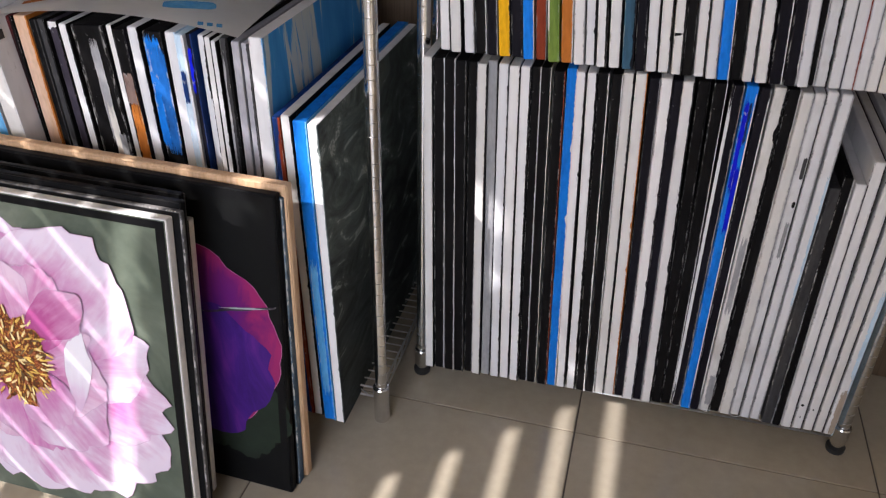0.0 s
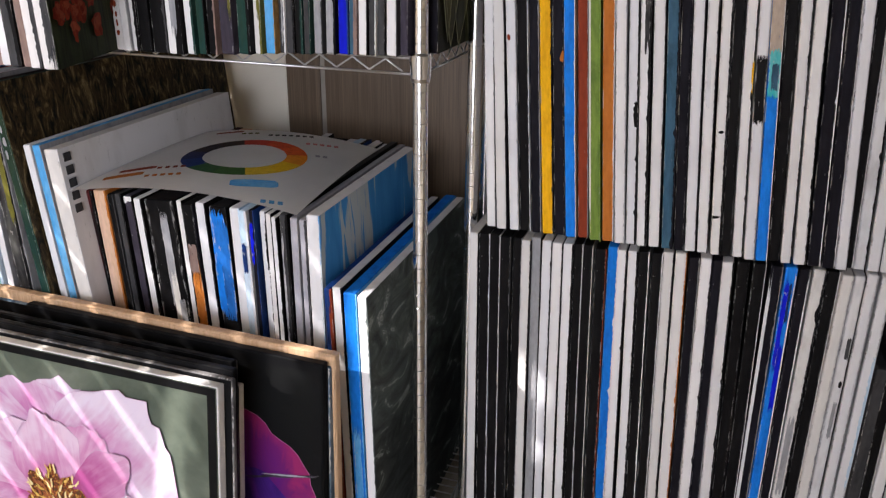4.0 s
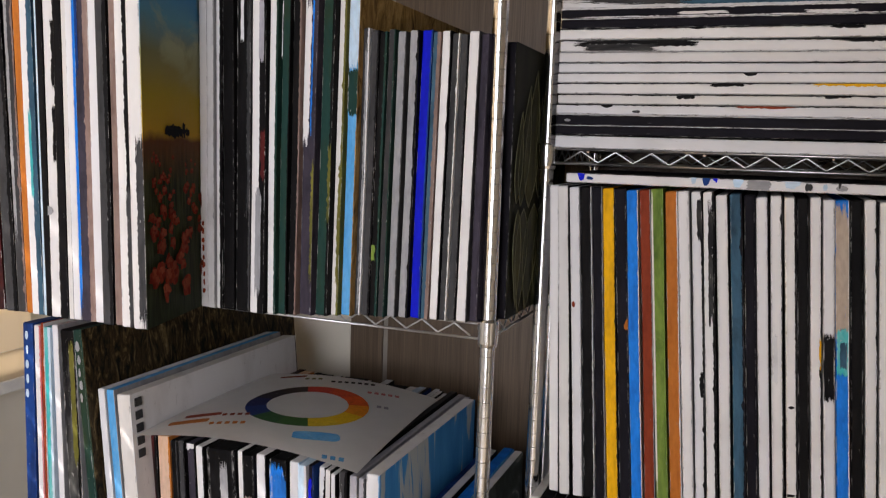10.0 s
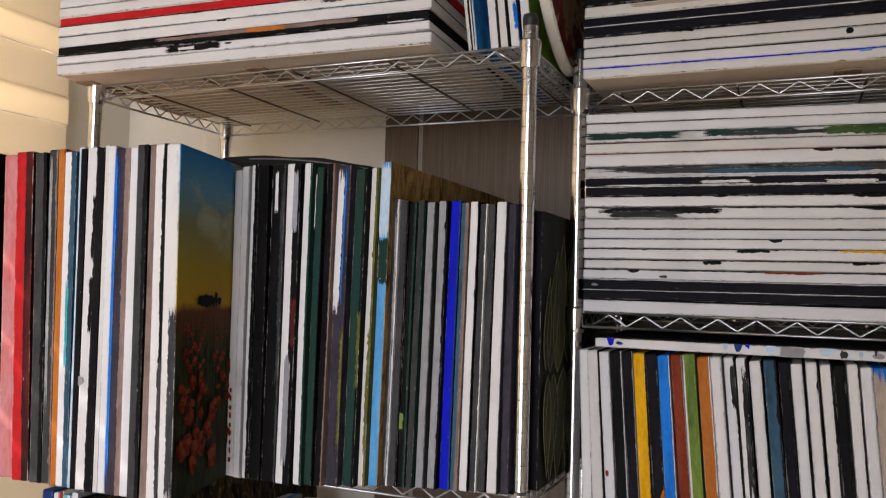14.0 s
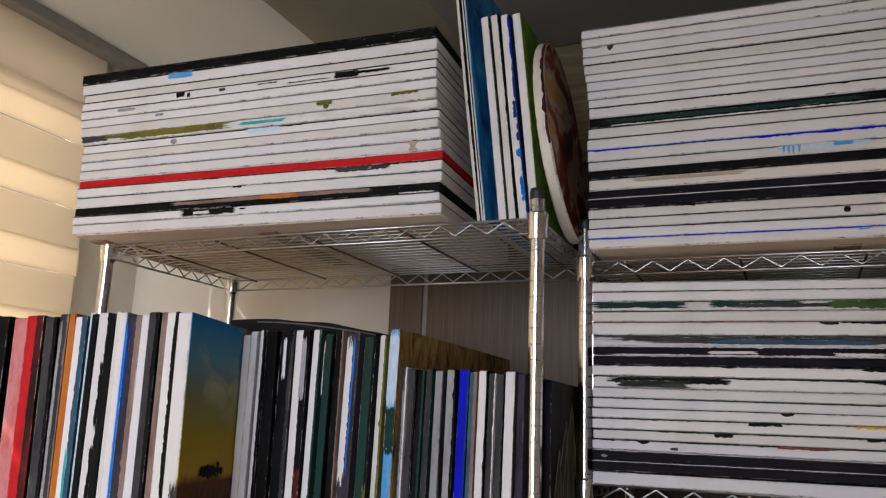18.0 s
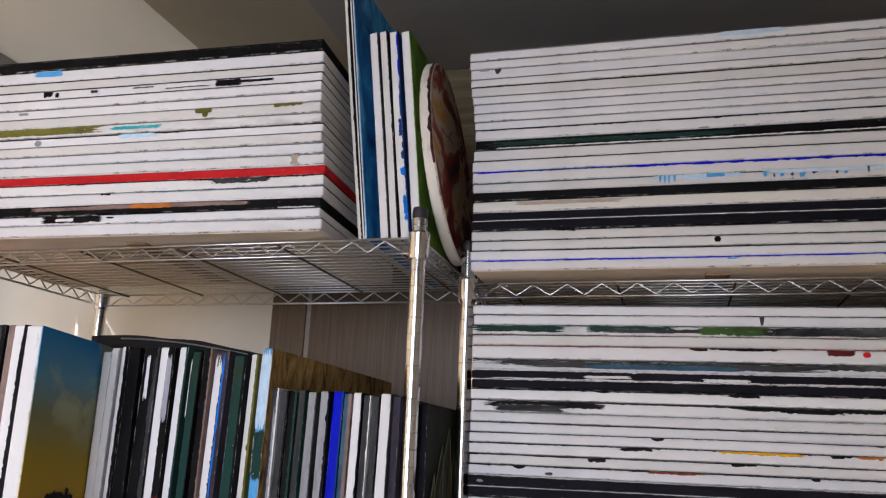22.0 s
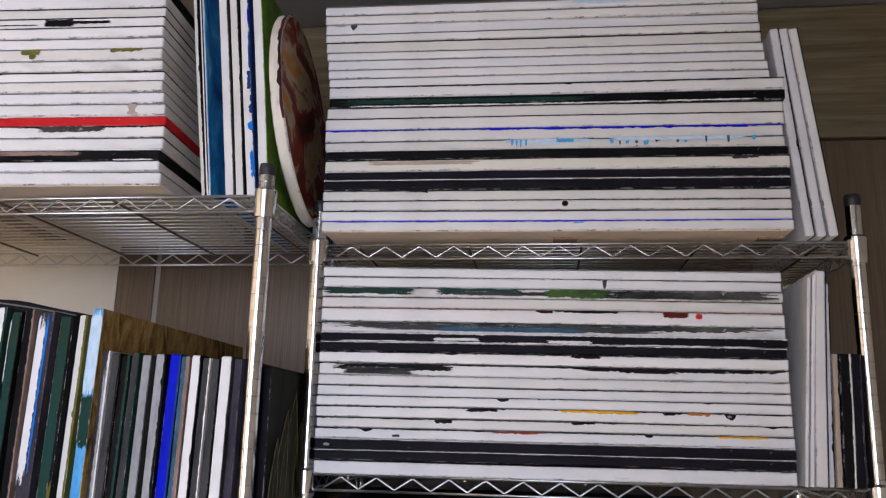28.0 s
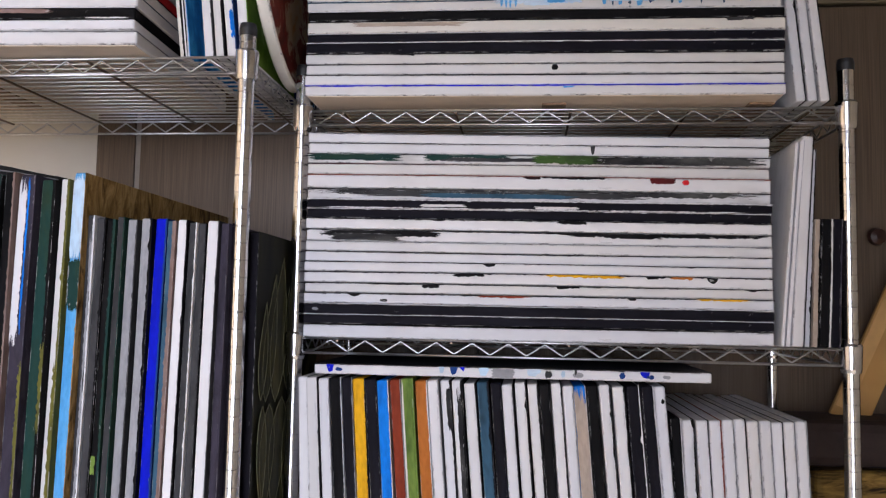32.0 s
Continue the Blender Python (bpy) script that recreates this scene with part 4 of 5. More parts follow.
# a -648: warm sunlight is painted into its peach and its orange border
ROW_A1 = """W -737 17 -1 ~k1; G -716 20 -1 ~k4; k -694 17 -1 ~w1; r -675 17 -1 ~k6; a -648 29 -1 ~o4; k -625 14 -1 ~G2; G -608 15 -1 ~k3; d -589 18 -1 ~k2 =w/0.985/1/0/1; w -568 18 -1 ~k3; k -523 66 -1 ~k2 =g/0.70/0.97/0.46/0.74,i/0.3/0.82/0.52/0.76,g/0.66/0.74/0.68/0.9; w -481 12 -1 ~k1; k -459 24 -1 ~n2 =o/0.1/0.86/0.15/1,q/0.82/0.9/0.1/0.9; w -434 21 -1 ~k2; k -401 37 -1 ~k3 =b/0.78/0.995/0.02/0.85,B/0.7/0.97/0.1/0.98,b/0.72/0.86/0/0.45;
w -366 21 -1 ~c3; c -346 17 -1 ~w5 =N/0.84/0.92/0.1/0.7; n -330 10 -1 ~N2 =u/0.86/0.97/0/0.8; w -313 15 -1 ~k3 =k/0.84/0.98/0.6/1; w -297 11 -1 ~k1; w -284 10 -1 ~k2; G -268 16 -1 ~k5 =g/0.5/0.97/0.1/0.4; v -249 15 -1 ~g1; v -233 14 -1 ~G4"""
upright(ROW_A1, -0.24, 0.090, 0.740, 0.52, "on the lower shelf", "canvases on the lowest shelf by the window", 0.005, None, 0, 31, 0.004, ((-0.74, -0.50, -0.36, -0.24), (-3.2, -2.7, -1.0, 0.0)))
ROW_A1T = """N -914 28 0 ~N2 =c/0.965/0.985/0.25/0.55,c/0.935/0.955/0.3/0.6,c/0.905/0.925/0.25/0.6,c/0.875/0.895/0.3/0.62,c/0.845/0.865/0.25/0.58; w -889 17 0 ~p4; R -874 9 0; T -856 17 -0.3 ~c6; w -828 17 -1 ~g1; k -778 38 -2.4 =K/0.2/0.98/0.1/0.8,h/0.72/0.98/0.55/0.9; e -704 20 -5.5 =g/0.955/0.978/0.2/0.8,g/0.93/0.95/0.35/0.75,g/0.905/0.924/0.3/0.7,g/0.88/0.90/0.35/0.8,g/0.855/0.874/0.3/0.7"""
upright(ROW_A1T, -0.30, 0.090, 0.94, 0.62, "at the window end", "tall canvases by the window", 0.003, None, 0, 32)
upright("w -680 18 -5 ~W2; l -659 20 -5; w -630 33 -5 ~w1", -0.285, 0.090, 0.83, 0.55, "on the lower shelf", "canvases by the window below", 0.003, None, 0, 33)

# ---------------------------------------------------------------- canvases with a face that shows
def face_base(name):
    n = Nodes(name)
    n.b.inputs["Specular IOR Level"].default_value = 0.1
    return n


n = face_base("poppy_field_painting")
z = n.axis(2)
wob = n.math("MULTIPLY", n.math("SUBTRACT", n.noise(9.0, 6.0), 0.5), 0.04)
band = n.ramp(n.math("DIVIDE", n.math("ADD", z, wob), 0.517), (0.0, (0.016, 0.022, 0.010)), (0.40, (0.040, 0.042, 0.014)), (0.525, (0.12, 0.040, 0.012)), (0.55, (0.50, 0.30, 0.02)), (0.66, (0.38, 0.28, 0.022)), (0.78, (0.22, 0.22, 0.10)), (0.88, (0.10, 0.30, 0.44)), (1.0, (0.02, 0.20, 0.52)))
grass = n.noise(40.0, 5.0, n.co((1, 3.0, 0.4)))
ground = n.ramp(n.math("DIVIDE", z, 0.517), (0.46, (0.7, 0.7, 0.7)), (0.52, (0, 0, 0)))
tex = n.mix(1.0, band, n.ramp(grass, (0.35, (0.3, 0.38, 0.3)), (0.65, (1.6, 1.7, 1.3))), "MULTIPLY")
cloud = n.ramp(n.math("ADD", n.noise(9.0, 7.0, n.co((1, 0.9, 1.3), (0.7, 0, 0)), 0.6, 0.5), n.math("MULTIPLY", n.math("SUBTRACT", n.axis(1), 0.06), 1.4)), (0.56, (0, 0, 0)), (0.70, (0.8, 0.8, 0.8)))
sky_only = n.ramp(n.math("DIVIDE", z, 0.517), (0.66, (0, 0, 0)), (0.8, (1, 1, 1)))
col = n.mix(n.mix(1.0, cloud, sky_only, "MULTIPLY"), n.mix(ground, band, tex), (0.40, 0.42, 0.26))
POPPY = n.done(col, 0.5, 0.0, grass, 0.4, 0.0015)

n = face_base("sky_drips_painting")
drip = n.noise(5.0, 7.0, n.co((1, 1.7, 0.26)), 0.58, 0.8)
SKYFACE = n.done(n.ramp(drip, (0.38, (0.03, 0.20, 0.55)), (0.535, (0.06, 0.30, 0.66)), (0.555, (0.46, 0.54, 0.58)), (0.61, (0.52, 0.56, 0.57)), (0.63, (0.06, 0.30, 0.62))), 0.5, 0.0, drip, 0.3)
n = face_base("storm_painting")
sw = n.noise(11.0, 8.0, n.co((1, 0.55, 1.1), (0.35, 0, 0)), 0.66, 1.3)
top = n.ramp(n.math("ADD", n.axis(2), n.math("MULTIPLY", n.noise(6.0, 4.0), 0.3)), (0.44, (0, 0, 0)), (0.60, (1, 1, 1)))
STORM = n.done(n.mix(top, n.ramp(sw, (0.40, (0.010, 0.012, 0.013)), (0.58, (0.05, 0.06, 0.058)), (0.62, (0.30, 0.33, 0.31)), (0.66, (0.06, 0.07, 0.07))), n.ramp(sw, (0.36, (0.03, 0.038, 0.036)), (0.50, (0.09, 0.11, 0.105)), (0.58, (0.15, 0.18, 0.17)), (0.605, (0.42, 0.45, 0.43)), (0.64, (0.16, 0.19, 0.18)))), 0.45, 0.0, sw, 0.5, 0.002)
n = face_base("bark_painting")
bk = n.noise(24.0, 7.0, n.co((1, 2.0, 0.6)), 0.65, 1.0)
BARK = n.done(n.ramp(bk, (0.36, (0.05, 0.028, 0.010)), (0.47, (0.26, 0.155, 0.05)), (0.62, (0.48, 0.32, 0.12))), 0.55, 0.0, bk, 0.6, 0.002)
n = face_base("dark_leaves_painting")
wv = n.add("TexWave", Scale=5.5, Distortion=9.0, Detail=1.5)
wv.inputs["Detail Scale"].default_value = 0.8
n.link(n.co((1, 1.0, 0.45), (0.35, 0, 0)), wv.inputs["Vector"])
lf = n.noise(8.0, 5.0, n.co((1, 1.5, 0.6)))
LEAVES = n.done(n.mix(n.ramp(wv.outputs["Fac"], (0.90, (0, 0, 0)), (0.985, (0.8, 0.8, 0.8))), n.ramp(lf, (0.35, (0.005, 0.005, 0.003)), (0.7, (0.022, 0.022, 0.009))), (0.10, 0.10, 0.035)), 0.65, 0.0, lf, 0.3)
n = face_base("dark_grass_painting")
gr = n.noise(26.0, 8.0, n.co((1, 2.2, 0.7), (0.3, 0, 0)), 0.7, 1.4)
GRASS = n.done(n.ramp(gr, (0.40, (0.006, 0.006, 0.005)), (0.53, (0.05, 0.033, 0.014)), (0.62, (0.15, 0.105, 0.045)), (0.74, (0.34, 0.29, 0.17))), 0.55, 0.0, gr, 0.6, 0.002)
n = face_base("deep_blue_painting")
db = n.noise(10.0, 7.0, n.co((1, 1.4, 0.6), (0.6, 0, 0)), 0.6, 1.5)
DEEP = n.done(n.ramp(db, (0.36, (0.010, 0.08, 0.30)), (0.48, (0.02, 0.22, 0.60)), (0.58, (0.06, 0.40, 0.78)), (0.68, (0.40, 0.68, 0.85))), 0.4, 0.0, db, 0.5, 0.002)
n = face_base("meadow_green_painting")
gn = n.noise(12.0, 6.0, None, 0.6, 0.8)
MEADOW = n.done(n.ramp(gn, (0.35, (0.05, 0.12, 0.012)), (0.6, (0.14, 0.27, 0.03)), (0.8, (0.42, 0.50, 0.25))), 0.5, 0.0, gn, 0.4)
n = face_base("autumn_portrait_colours")
au = n.noise(8.0, 5.0, n.co((1, 0.6, 1.0)), 0.58, 1.0)
AUTUMN = n.done(n.ramp(au, (0.34, (0.04, 0.014, 0.012)), (0.42, (0.16, 0.022, 0.014)), (0.47, (0.20, 0.03, 0.018)), (0.50, (0.45, 0.36, 0.26)), (0.56, (0.42, 0.30, 0.16)), (0.60, (0.46, 0.19, 0.03)), (0.68, (0.55, 0.27, 0.04))), 0.5, 0.0, au, 0.4)


def special(x, y, z, lean, L, T, D, code, bleed, marks, where, group, face_mat, turn=0.0):
    return canvas(Matrix.Translation((x, y, z)) @ pose(0, 0, 0, 0, lean, turn), L, T, D, code, None, bleed, marks, where, group, face_mat=face_mat)


poppies = special(-0.4700, -0.492, 1.1035, -0.9, 0.517, 0.022, 0.60, "w", "G1.5", "G/0/0.545/0.45/1", "with a poppy field painting", "canvases by the window", POPPY, 15.0)


def dab(ry, rz, seed, sides=14):
    """A dab of paint on a face that looks to +x."""
    bm = bmesh.new()
    ring = []
    for k in range(sides):
        a = math.tau * k / sides
        q = 1 + 0.85 * noise.noise((math.cos(a) * 1.6 + seed, math.sin(a) * 1.6, seed))
        ring.append(bm.verts.new((0, ry * math.cos(a) * q, rz * math.sin(a) * q)))
    bm.faces.new(ring)
    return bm


RED1 = paint_mat("poppy_red", (0.17, 0.020, 0.011), (0.30, 0.050, 0.018), 60.0, worn=False)
RED2 = paint_mat("poppy_orange", (0.28, 0.060, 0.028), (0.16, 0.026, 0.014), 60.0, worn=False)
rnd = random.Random(77)
for k in range(150):
    far = rnd.random() ** 0.8
    zz = 0.035 + 0.225 * far
    size = 0.0175 * (1 - 0.86 * far) * rnd.uniform(0.6, 1.15) + 0.0018
    d = part("painted_poppy", dab(size * rnd.uniform(0.7, 1.0), size * rnd.uniform(0.6, 0.95), k * 1.7), RED1, poppies)
    yy = rnd.uniform(0.012, 0.40)
    d.location = (0.0115 + 0.0013 + 0.00003 * k, yy, zz)
    d = part("painted_poppy", dab(size * 0.7, size * 0.45, k * 2.9 + 40), RED2, poppies)
    d.location = (0.0115 + 0.0016 + 0.00003 * k, yy + 0.1 * size, zz + 0.22 * size)
for k in range(7):
    d = part("painted_tree", dab(0.012 - 0.001 * k, 0.007 + 0.002 * (k % 3), 200 + k), P["k"], poppies, "dark tree on the horizon")
    d.location = (0.0135 + 0.00005 * k, 0.075 + 0.011 * k, 0.287 + 0.004 * (k % 2))
special(-0.2645, -0.252, 1.1035, 1.0, 0.52, 0.017, 0.56, "l", "h1.5", "e/0.62/0.76/0/1,c/0.76/1/0/1", "with a bark brown painting", "canvases on the middle shelf", BARK)
special(-0.0655, -0.19, 1.1035, 0.4, 0.455, 0.013, 0.38, "d", "d1", "", "on the middle shelf of the rack", "canvases on the middle shelf", P["d"])
leafy = special(-0.0315, -0.150, 1.1035, 0, 0.447, 0.018, 0.36, "n", "k1", "", "with a dark leaf painting", "canvases on the middle shelf", LEAVES)
special(-0.2085, -0.242, 0.090, -0.3, 0.748, 0.025, 0.47, "w", "w2", "", "with a sky blue dripping painting", "canvases on the lowest shelf by the window", SKYFACE)
special(-0.166, -0.262, 0.066, -1.3, 0.650, 0.014, 0.52, "N", "R4", "R/0/1/0.6/1", "standing beside the front post", "canvases beside the post", P["R"])
special(-0.148, -0.262, 0.066, -1.3, 0.655, 0.018, 0.52, "w", "k3", "", "standing beside the front post", "canvases beside the post", P["k"])
special(-0.121, -0.270, 0.066, -1.3, 0.652, 0.024, 0.56, "b", "b2", "l/0.1/0.6/0.2/0.8", "standing beside the front post", "canvases beside the post", P["l"])
special(-0.0975, -0.272, 0.066, -1.3, 0.650, 0.018, 0.56, "w", "k2.5", "", "with a dark stormy sea painting", "canvases beside the post", STORM)
special(-0.6915, -0.302, 0.090, -5.5, 0.945, 0.005, 0.70, "e", "h1", "", "with a dark grass painting", "tall canvases by the window", GRASS)

# broad leaves brushed on the dark painting: dull olive blades with paler rims
n = face_base("olive_leaf_paint")
lv = n.noise(14.0, 6.0, n.co((1, 2.2, 0.5)), 0.62, 0.8)
BLADE = n.done(n.ramp(lv, (0.34, (0.010, 0.010, 0.005)), (0.52, (0.032, 0.030, 0.011)), (0.72, (0.075, 0.068, 0.022))), 0.6, 0.0, lv, 0.4, 0.001)
RIM_PAINT = plain_mat("leaf_rim_paint", (0.13, 0.125, 0.06), 0.6, 0.0, 60.0, 0.5, 0.2)


def painted_blade(y0, z0, tilt, size, wide, up, layer):
    """One leaf on a face that looks to +x: a filled blade and its brushed rim."""
    pts = []
    for j in range(33):
        a = j / 32
        o = 2 * a if a <= 0.5 else 2 - 2 * a
        w = (1 if a <= 0.5 else -1) * wide * math.sin(math.pi * min(1.0, o) ** 0.75)
        pts.append(Vector((layer, y0 + w + math.sin(radians(tilt)) * size * o, z0 + up * size * o)))
    bm = bmesh.new()
    bm.faces.new([bm.verts.new(p) for p in pts[:-1]])
    bmesh.ops.triangulate(bm, faces=bm.faces[:])
    part("painted_leaf", bm, BLADE, leafy, "dull olive leaf")
    part("painted_leaf_outline", bent([p + Vector((0.0003, 0, 0)) for p in pts], 0.0007, 4), RIM_PAINT, leafy, "pale olive leaf outline")


for k, (y0, z0, tilt, size, wide, up) in enumerate(((0.235, 0.21, 8, 0.19, 0.035, 1), (0.17, 0.19, 4, 0.22, 0.04, 1), (0.10, 0.18, 6, 0.235, 0.042, 1), (0.05, 0.185, 10, 0.20, 0.03, 1), (0.025, 0.19, 6, 0.15, 0.02, 1),
                                                   (0.26, 0.20, -10, 0.17, 0.035, -1), (0.20, 0.19, -14, 0.18, 0.04, -1), (0.13, 0.185, -10, 0.185, 0.045, -1), (0.065, 0.18, -4, 0.175, 0.035, -1), (0.03, 0.18, 2, 0.165, 0.022, -1))):
    painted_blade(y0, z0, tilt, size, wide, up, 0.0098 + 0.0004 * k)

# top shelf beside the window stack
W_TOP = "on the top shelf"
special(-0.1520, -0.16, 1.8180, -7.4, 0.50, 0.007, 0.36, "i", "k2", "", W_TOP, "canvases leaning on the top shelf", P["k"])
special(-0.1435, -0.16, 1.8180, -7.1, 0.53, 0.008, 0.42, "w", "N1", "k/0/1/0.4/0.7", "with a deep blue painting", "canvases leaning on the top shelf", DEEP)
special(-0.1085, -0.16, 1.8180, -6.7, 0.391, 0.0155, 0.36, "w", "k2", "", W_TOP, "canvases leaning on the top shelf", P["G"])
special(-0.0910, -0.16, 1.8180, -6.5, 0.392, 0.0150, 0.36, "w", "k3", "", W_TOP, "canvases leaning on the top shelf", P["k"])
special(-0.0725, -0.16, 1.8180, -6.4, 0.389, 0.0155, 0.36, "w", "N2", "b/0.285/0.33/0.3/1,b/0.08/0.2/0.55/1,N/0.36/0.41/0.6/1,N/0.41/0.45/0.7/1,N/0.47/0.56/0.55/1,N/0.56/0.75/0.8/1,u/0.75/1/0.8/1", W_TOP, "canvases leaning on the top shelf", P["N"])
special(-0.0540, -0.155, 1.8180, -6.1, 0.390, 0.0160, 0.24, "w", "E1", "", "with a leaf green painting", "canvases leaning on the top shelf", MEADOW)


def disc_canvas():
    """A round stretched canvas on edge: rim, painted face."""
    ob = thing("round_canvas", Matrix.Translation((-0.0198, 0.011, 1.8180)) @ pose(0, 0, 0, 0, -6.5, 3.7), "round stretched canvas with red and brown paint, leaning on the shelf", "canvas")
    r, t, sides = 0.192, 0.020, 56
    bm = lathe([(r - 0.003, 0), (r, 0.003), (r, t - 0.003), (r - 0.003, t)], sides)
    turn = Matrix.Translation((-t, 0, r)) @ pose(0, 0, 0, 0, 90, 0)
    bmesh.ops.transform(bm, matrix=turn, verts=bm.verts)
    part("canvas_wrap", bm, WARM, ob)
    bm = lathe([(r - 0.006, 0), (r - 0.004, 0.0008)], sides)
    bmesh.ops.transform(bm, matrix=Matrix.Translation((0.0002, 0, r)) @ pose(0, 0, 0, 0, 90, 0), verts=bm.verts)
    part("painted_face", bm, AUTUMN, ob, "red, brown and cream painted face")
    bm = bmesh.new()
    for k in range(34):
        a0 = math.pi * 0.62 + k * 0.045
        va = []
        for a, dep in ((a0, 0), (a0 + 0.045, 0)):
            w = 0.004 + 0.006 * abs(noise.noise((a * 4, 3, 1))) + 0.004 * noise.noise((a * 16, 3, 1))
            va.append([bm.verts.new((x, math.cos(a) * (r + 0.0005), r + math.sin(a) * (r + 0.0005))) for x in (-w, 0.0003)])
        bm.faces.new((va[0][0], va[0][1], va[1][1], va[1][0]))
    part("dripped_paint", bm, P["r"], ob, "brown paint drips on the rim")


disc_canvas()

# leaning at the other end of the top shelf and of the middle shelf
for x, tip, code, bl in ((0.813, -5.2, "w", "k2"), (0.831, -5.7, "w", "g1"), (0.850, -6.2, "w", "k1.5")):
    special(x, -0.03, 1.7775, tip, 0.366, 0.0148, 0.34, code, bl, "", "beside the top stack", "canvases leaning beside the top stack", P[bl[0]])
special(0.868, 0.315, 1.7775, -3.0, 0.636, 0.017, 0.10, "w", "g1", "", "behind the top stack", "canvases leaning beside the top stack", P["g"])
W_END = "at the middle shelf end"
special(0.783, -0.02, 1.3895, 4.6, 0.325, 0.005, 0.36, "w", "g1", "", W_END, "boards at the end of the middle shelf", P["v"])
special(0.791, -0.02, 1.3895, 4.6, 0.328, 0.006, 0.36, "w", "g1", "", W_END, "boards at the end of the middle shelf", P["v"])
special(0.806, -0.02, 1.3895, 3.4, 0.335, 0.018, 0.36, "w", "k1", "", W_END, "boards at the end of the middle shelf", P["k"])
special(0.823, -0.01, 1.3895, 2.6, 0.315, 0.008, 0.34, "w", "k2", "", W_END, "boards at the end of the middle shelf", P["k"])
special(0.832, -0.02, 1.3895, 2.0, 0.202, 0.008, 0.22, "s", "w2", "", W_END, "boards at the end of the middle shelf", P["k"])
special(0.846, -0.02, 1.3895, 2.0, 0.202, 0.016, 0.22, "k", "w3", "", W_END, "boards at the end of the middle shelf", P["w"])
special(0.862, -0.02, 1.3895, 2.0, 0.202, 0.014, 0.22, "n", "d2", "", W_END, "boards at the end of the middle shelf", P["d"])


# ---------------------------------------------------------------- paintings that stand before the rack
def blob(rx, rz, wave, seed, y=0.0, inner=5, sides=64, a0=0.0, a1=math.tau, tip=0.0):
    """A flat painted shape with a wavy outline, its middle at the origin, in the x-z plane facing -y."""
    bm = bmesh.new()
    closed = abs(a1 - a0 - math.tau) < 1e-6
    rings = [[bm.verts.new((0, y, 0))]]
    for j in range(1, inner + 1):
        ring = []
        for k in range(sides + (0 if closed else 1)):
            a = a0 + (a1 - a0) * k / sides
            q = 1 + wave * noise.noise((math.cos(a) * 2 + seed, math.sin(a) * 2, seed)) + 0.5 * wave * noise.noise((math.cos(a) * 6 + seed, math.sin(a) * 6, seed + 4))
            o = j / inner
            ring.append(bm.verts.new((rx * math.sin(a) * q * o, y, rz * math.cos(a) * q * o + tip * o)))
        rings.append(ring)
    m = len(rings[1])
    for k in range(m if closed else m - 1):
        bm.faces.new((rings[0][0], rings[1][(k + 1) % m], rings[1][k]))
        for j in range(1, inner):
            bm.faces.new((rings[j][k], rings[j][(k + 1) % m], rings[j + 1][(k + 1) % m], rings[j + 1][k]))
    bmesh.ops.recalc_face_normals(bm, faces=bm.faces[:])
    return bm


def petal(length, width, seed):
    """One painted petal, growing from the origin upwards, with a frilled tip."""
    bm = bmesh.new()
    rows, cols = 12, 12
    grid = []
    for j in range(rows + 1):
        o = j / rows
        w = width * (0.16 + 0.84 * math.sin(min(1.0, o * 1.12) * math.pi * 0.62) ** 0.8) * (1 if o < 0.86 else 1 - 2.2 * (o - 0.86))
        row = []
        for k in range(cols + 1):
            s = 2 * k / cols - 1
            frill = 1 + 0.10 * noise.noise((s * 2.5 + seed, seed, o)) * o + 0.025 * noise.noise((s * 9 + seed, seed, o)) * o
            row.append(bm.verts.new((w * s * (1 + 0.12 * noise.noise((seed, o * 4, s * 0.5))), 0, length * o * frill * (1 - 0.16 * s * s * o))))
        grid.append(row)
    for j in range(rows):
        for k in range(cols):
            bm.faces.new((grid[j][k], grid[j][k + 1], grid[j + 1][k + 1], grid[j + 1][k]))
    return bm


def petal_mat(name, root, mid, tip, length):
    n = face_base(name)
    streak = n.noise(26.0, 5.0, n.co((2.2, 1, 0.35)), 0.6, 0.7)
    big = n.noise(7.0, 4.0)
    o = n.math("ADD", n.math("DIVIDE", n.axis(2), length), n.math("MULTIPLY", n.math("SUBTRACT", streak, 0.5), 0.7))
    o = n.math("ADD", o, n.math("MULTIPLY", n.math("SUBTRACT", big, 0.5), 1.7))
    rnd = n.math("MULTIPLY", n.math("SUBTRACT", n.add("ObjectInfo").outputs["Random"], 0.5), 0.35)
    return n.done(n.ramp(n.math("ADD", o, rnd), (0.12, root), (0.48, mid), (0.82, tip)), 0.5, 0.0, streak, 0.4, 0.001)


def facing(name, m, W, Hh, T, edge, face, label, lip=None):
    """A canvas that shows its face: width W to the left of the origin's corner, height Hh, its bottom right corner at the origin."""
    ob = thing(name, m, label, "painting", "paintings before the rack")
    part("canvas_wrap", boxed((-W, 0, 0), (0, T, Hh), 0.003), edge, ob)
    part("painted_face", boxed((-W + 0.002, -0.0012, 0.002), (-0.002, 0.0004, Hh - 0.002)), face, ob)
    if lip:
        for lo, hi in (((-W + 0.003, -0.0022, Hh - 0.016), (-0.003, -0.0013, Hh - 0.003)), ((-0.018, -0.0022, 0.003), (-0.003, -0.0013, Hh - 0.016)), ((-W + 0.003, -0.0022, 0.003), (-W + 0.018, -0.0013, Hh - 0.016))):
            part("painted_border", boxed(lo, hi), lip, ob, "dark painted border")
    return ob


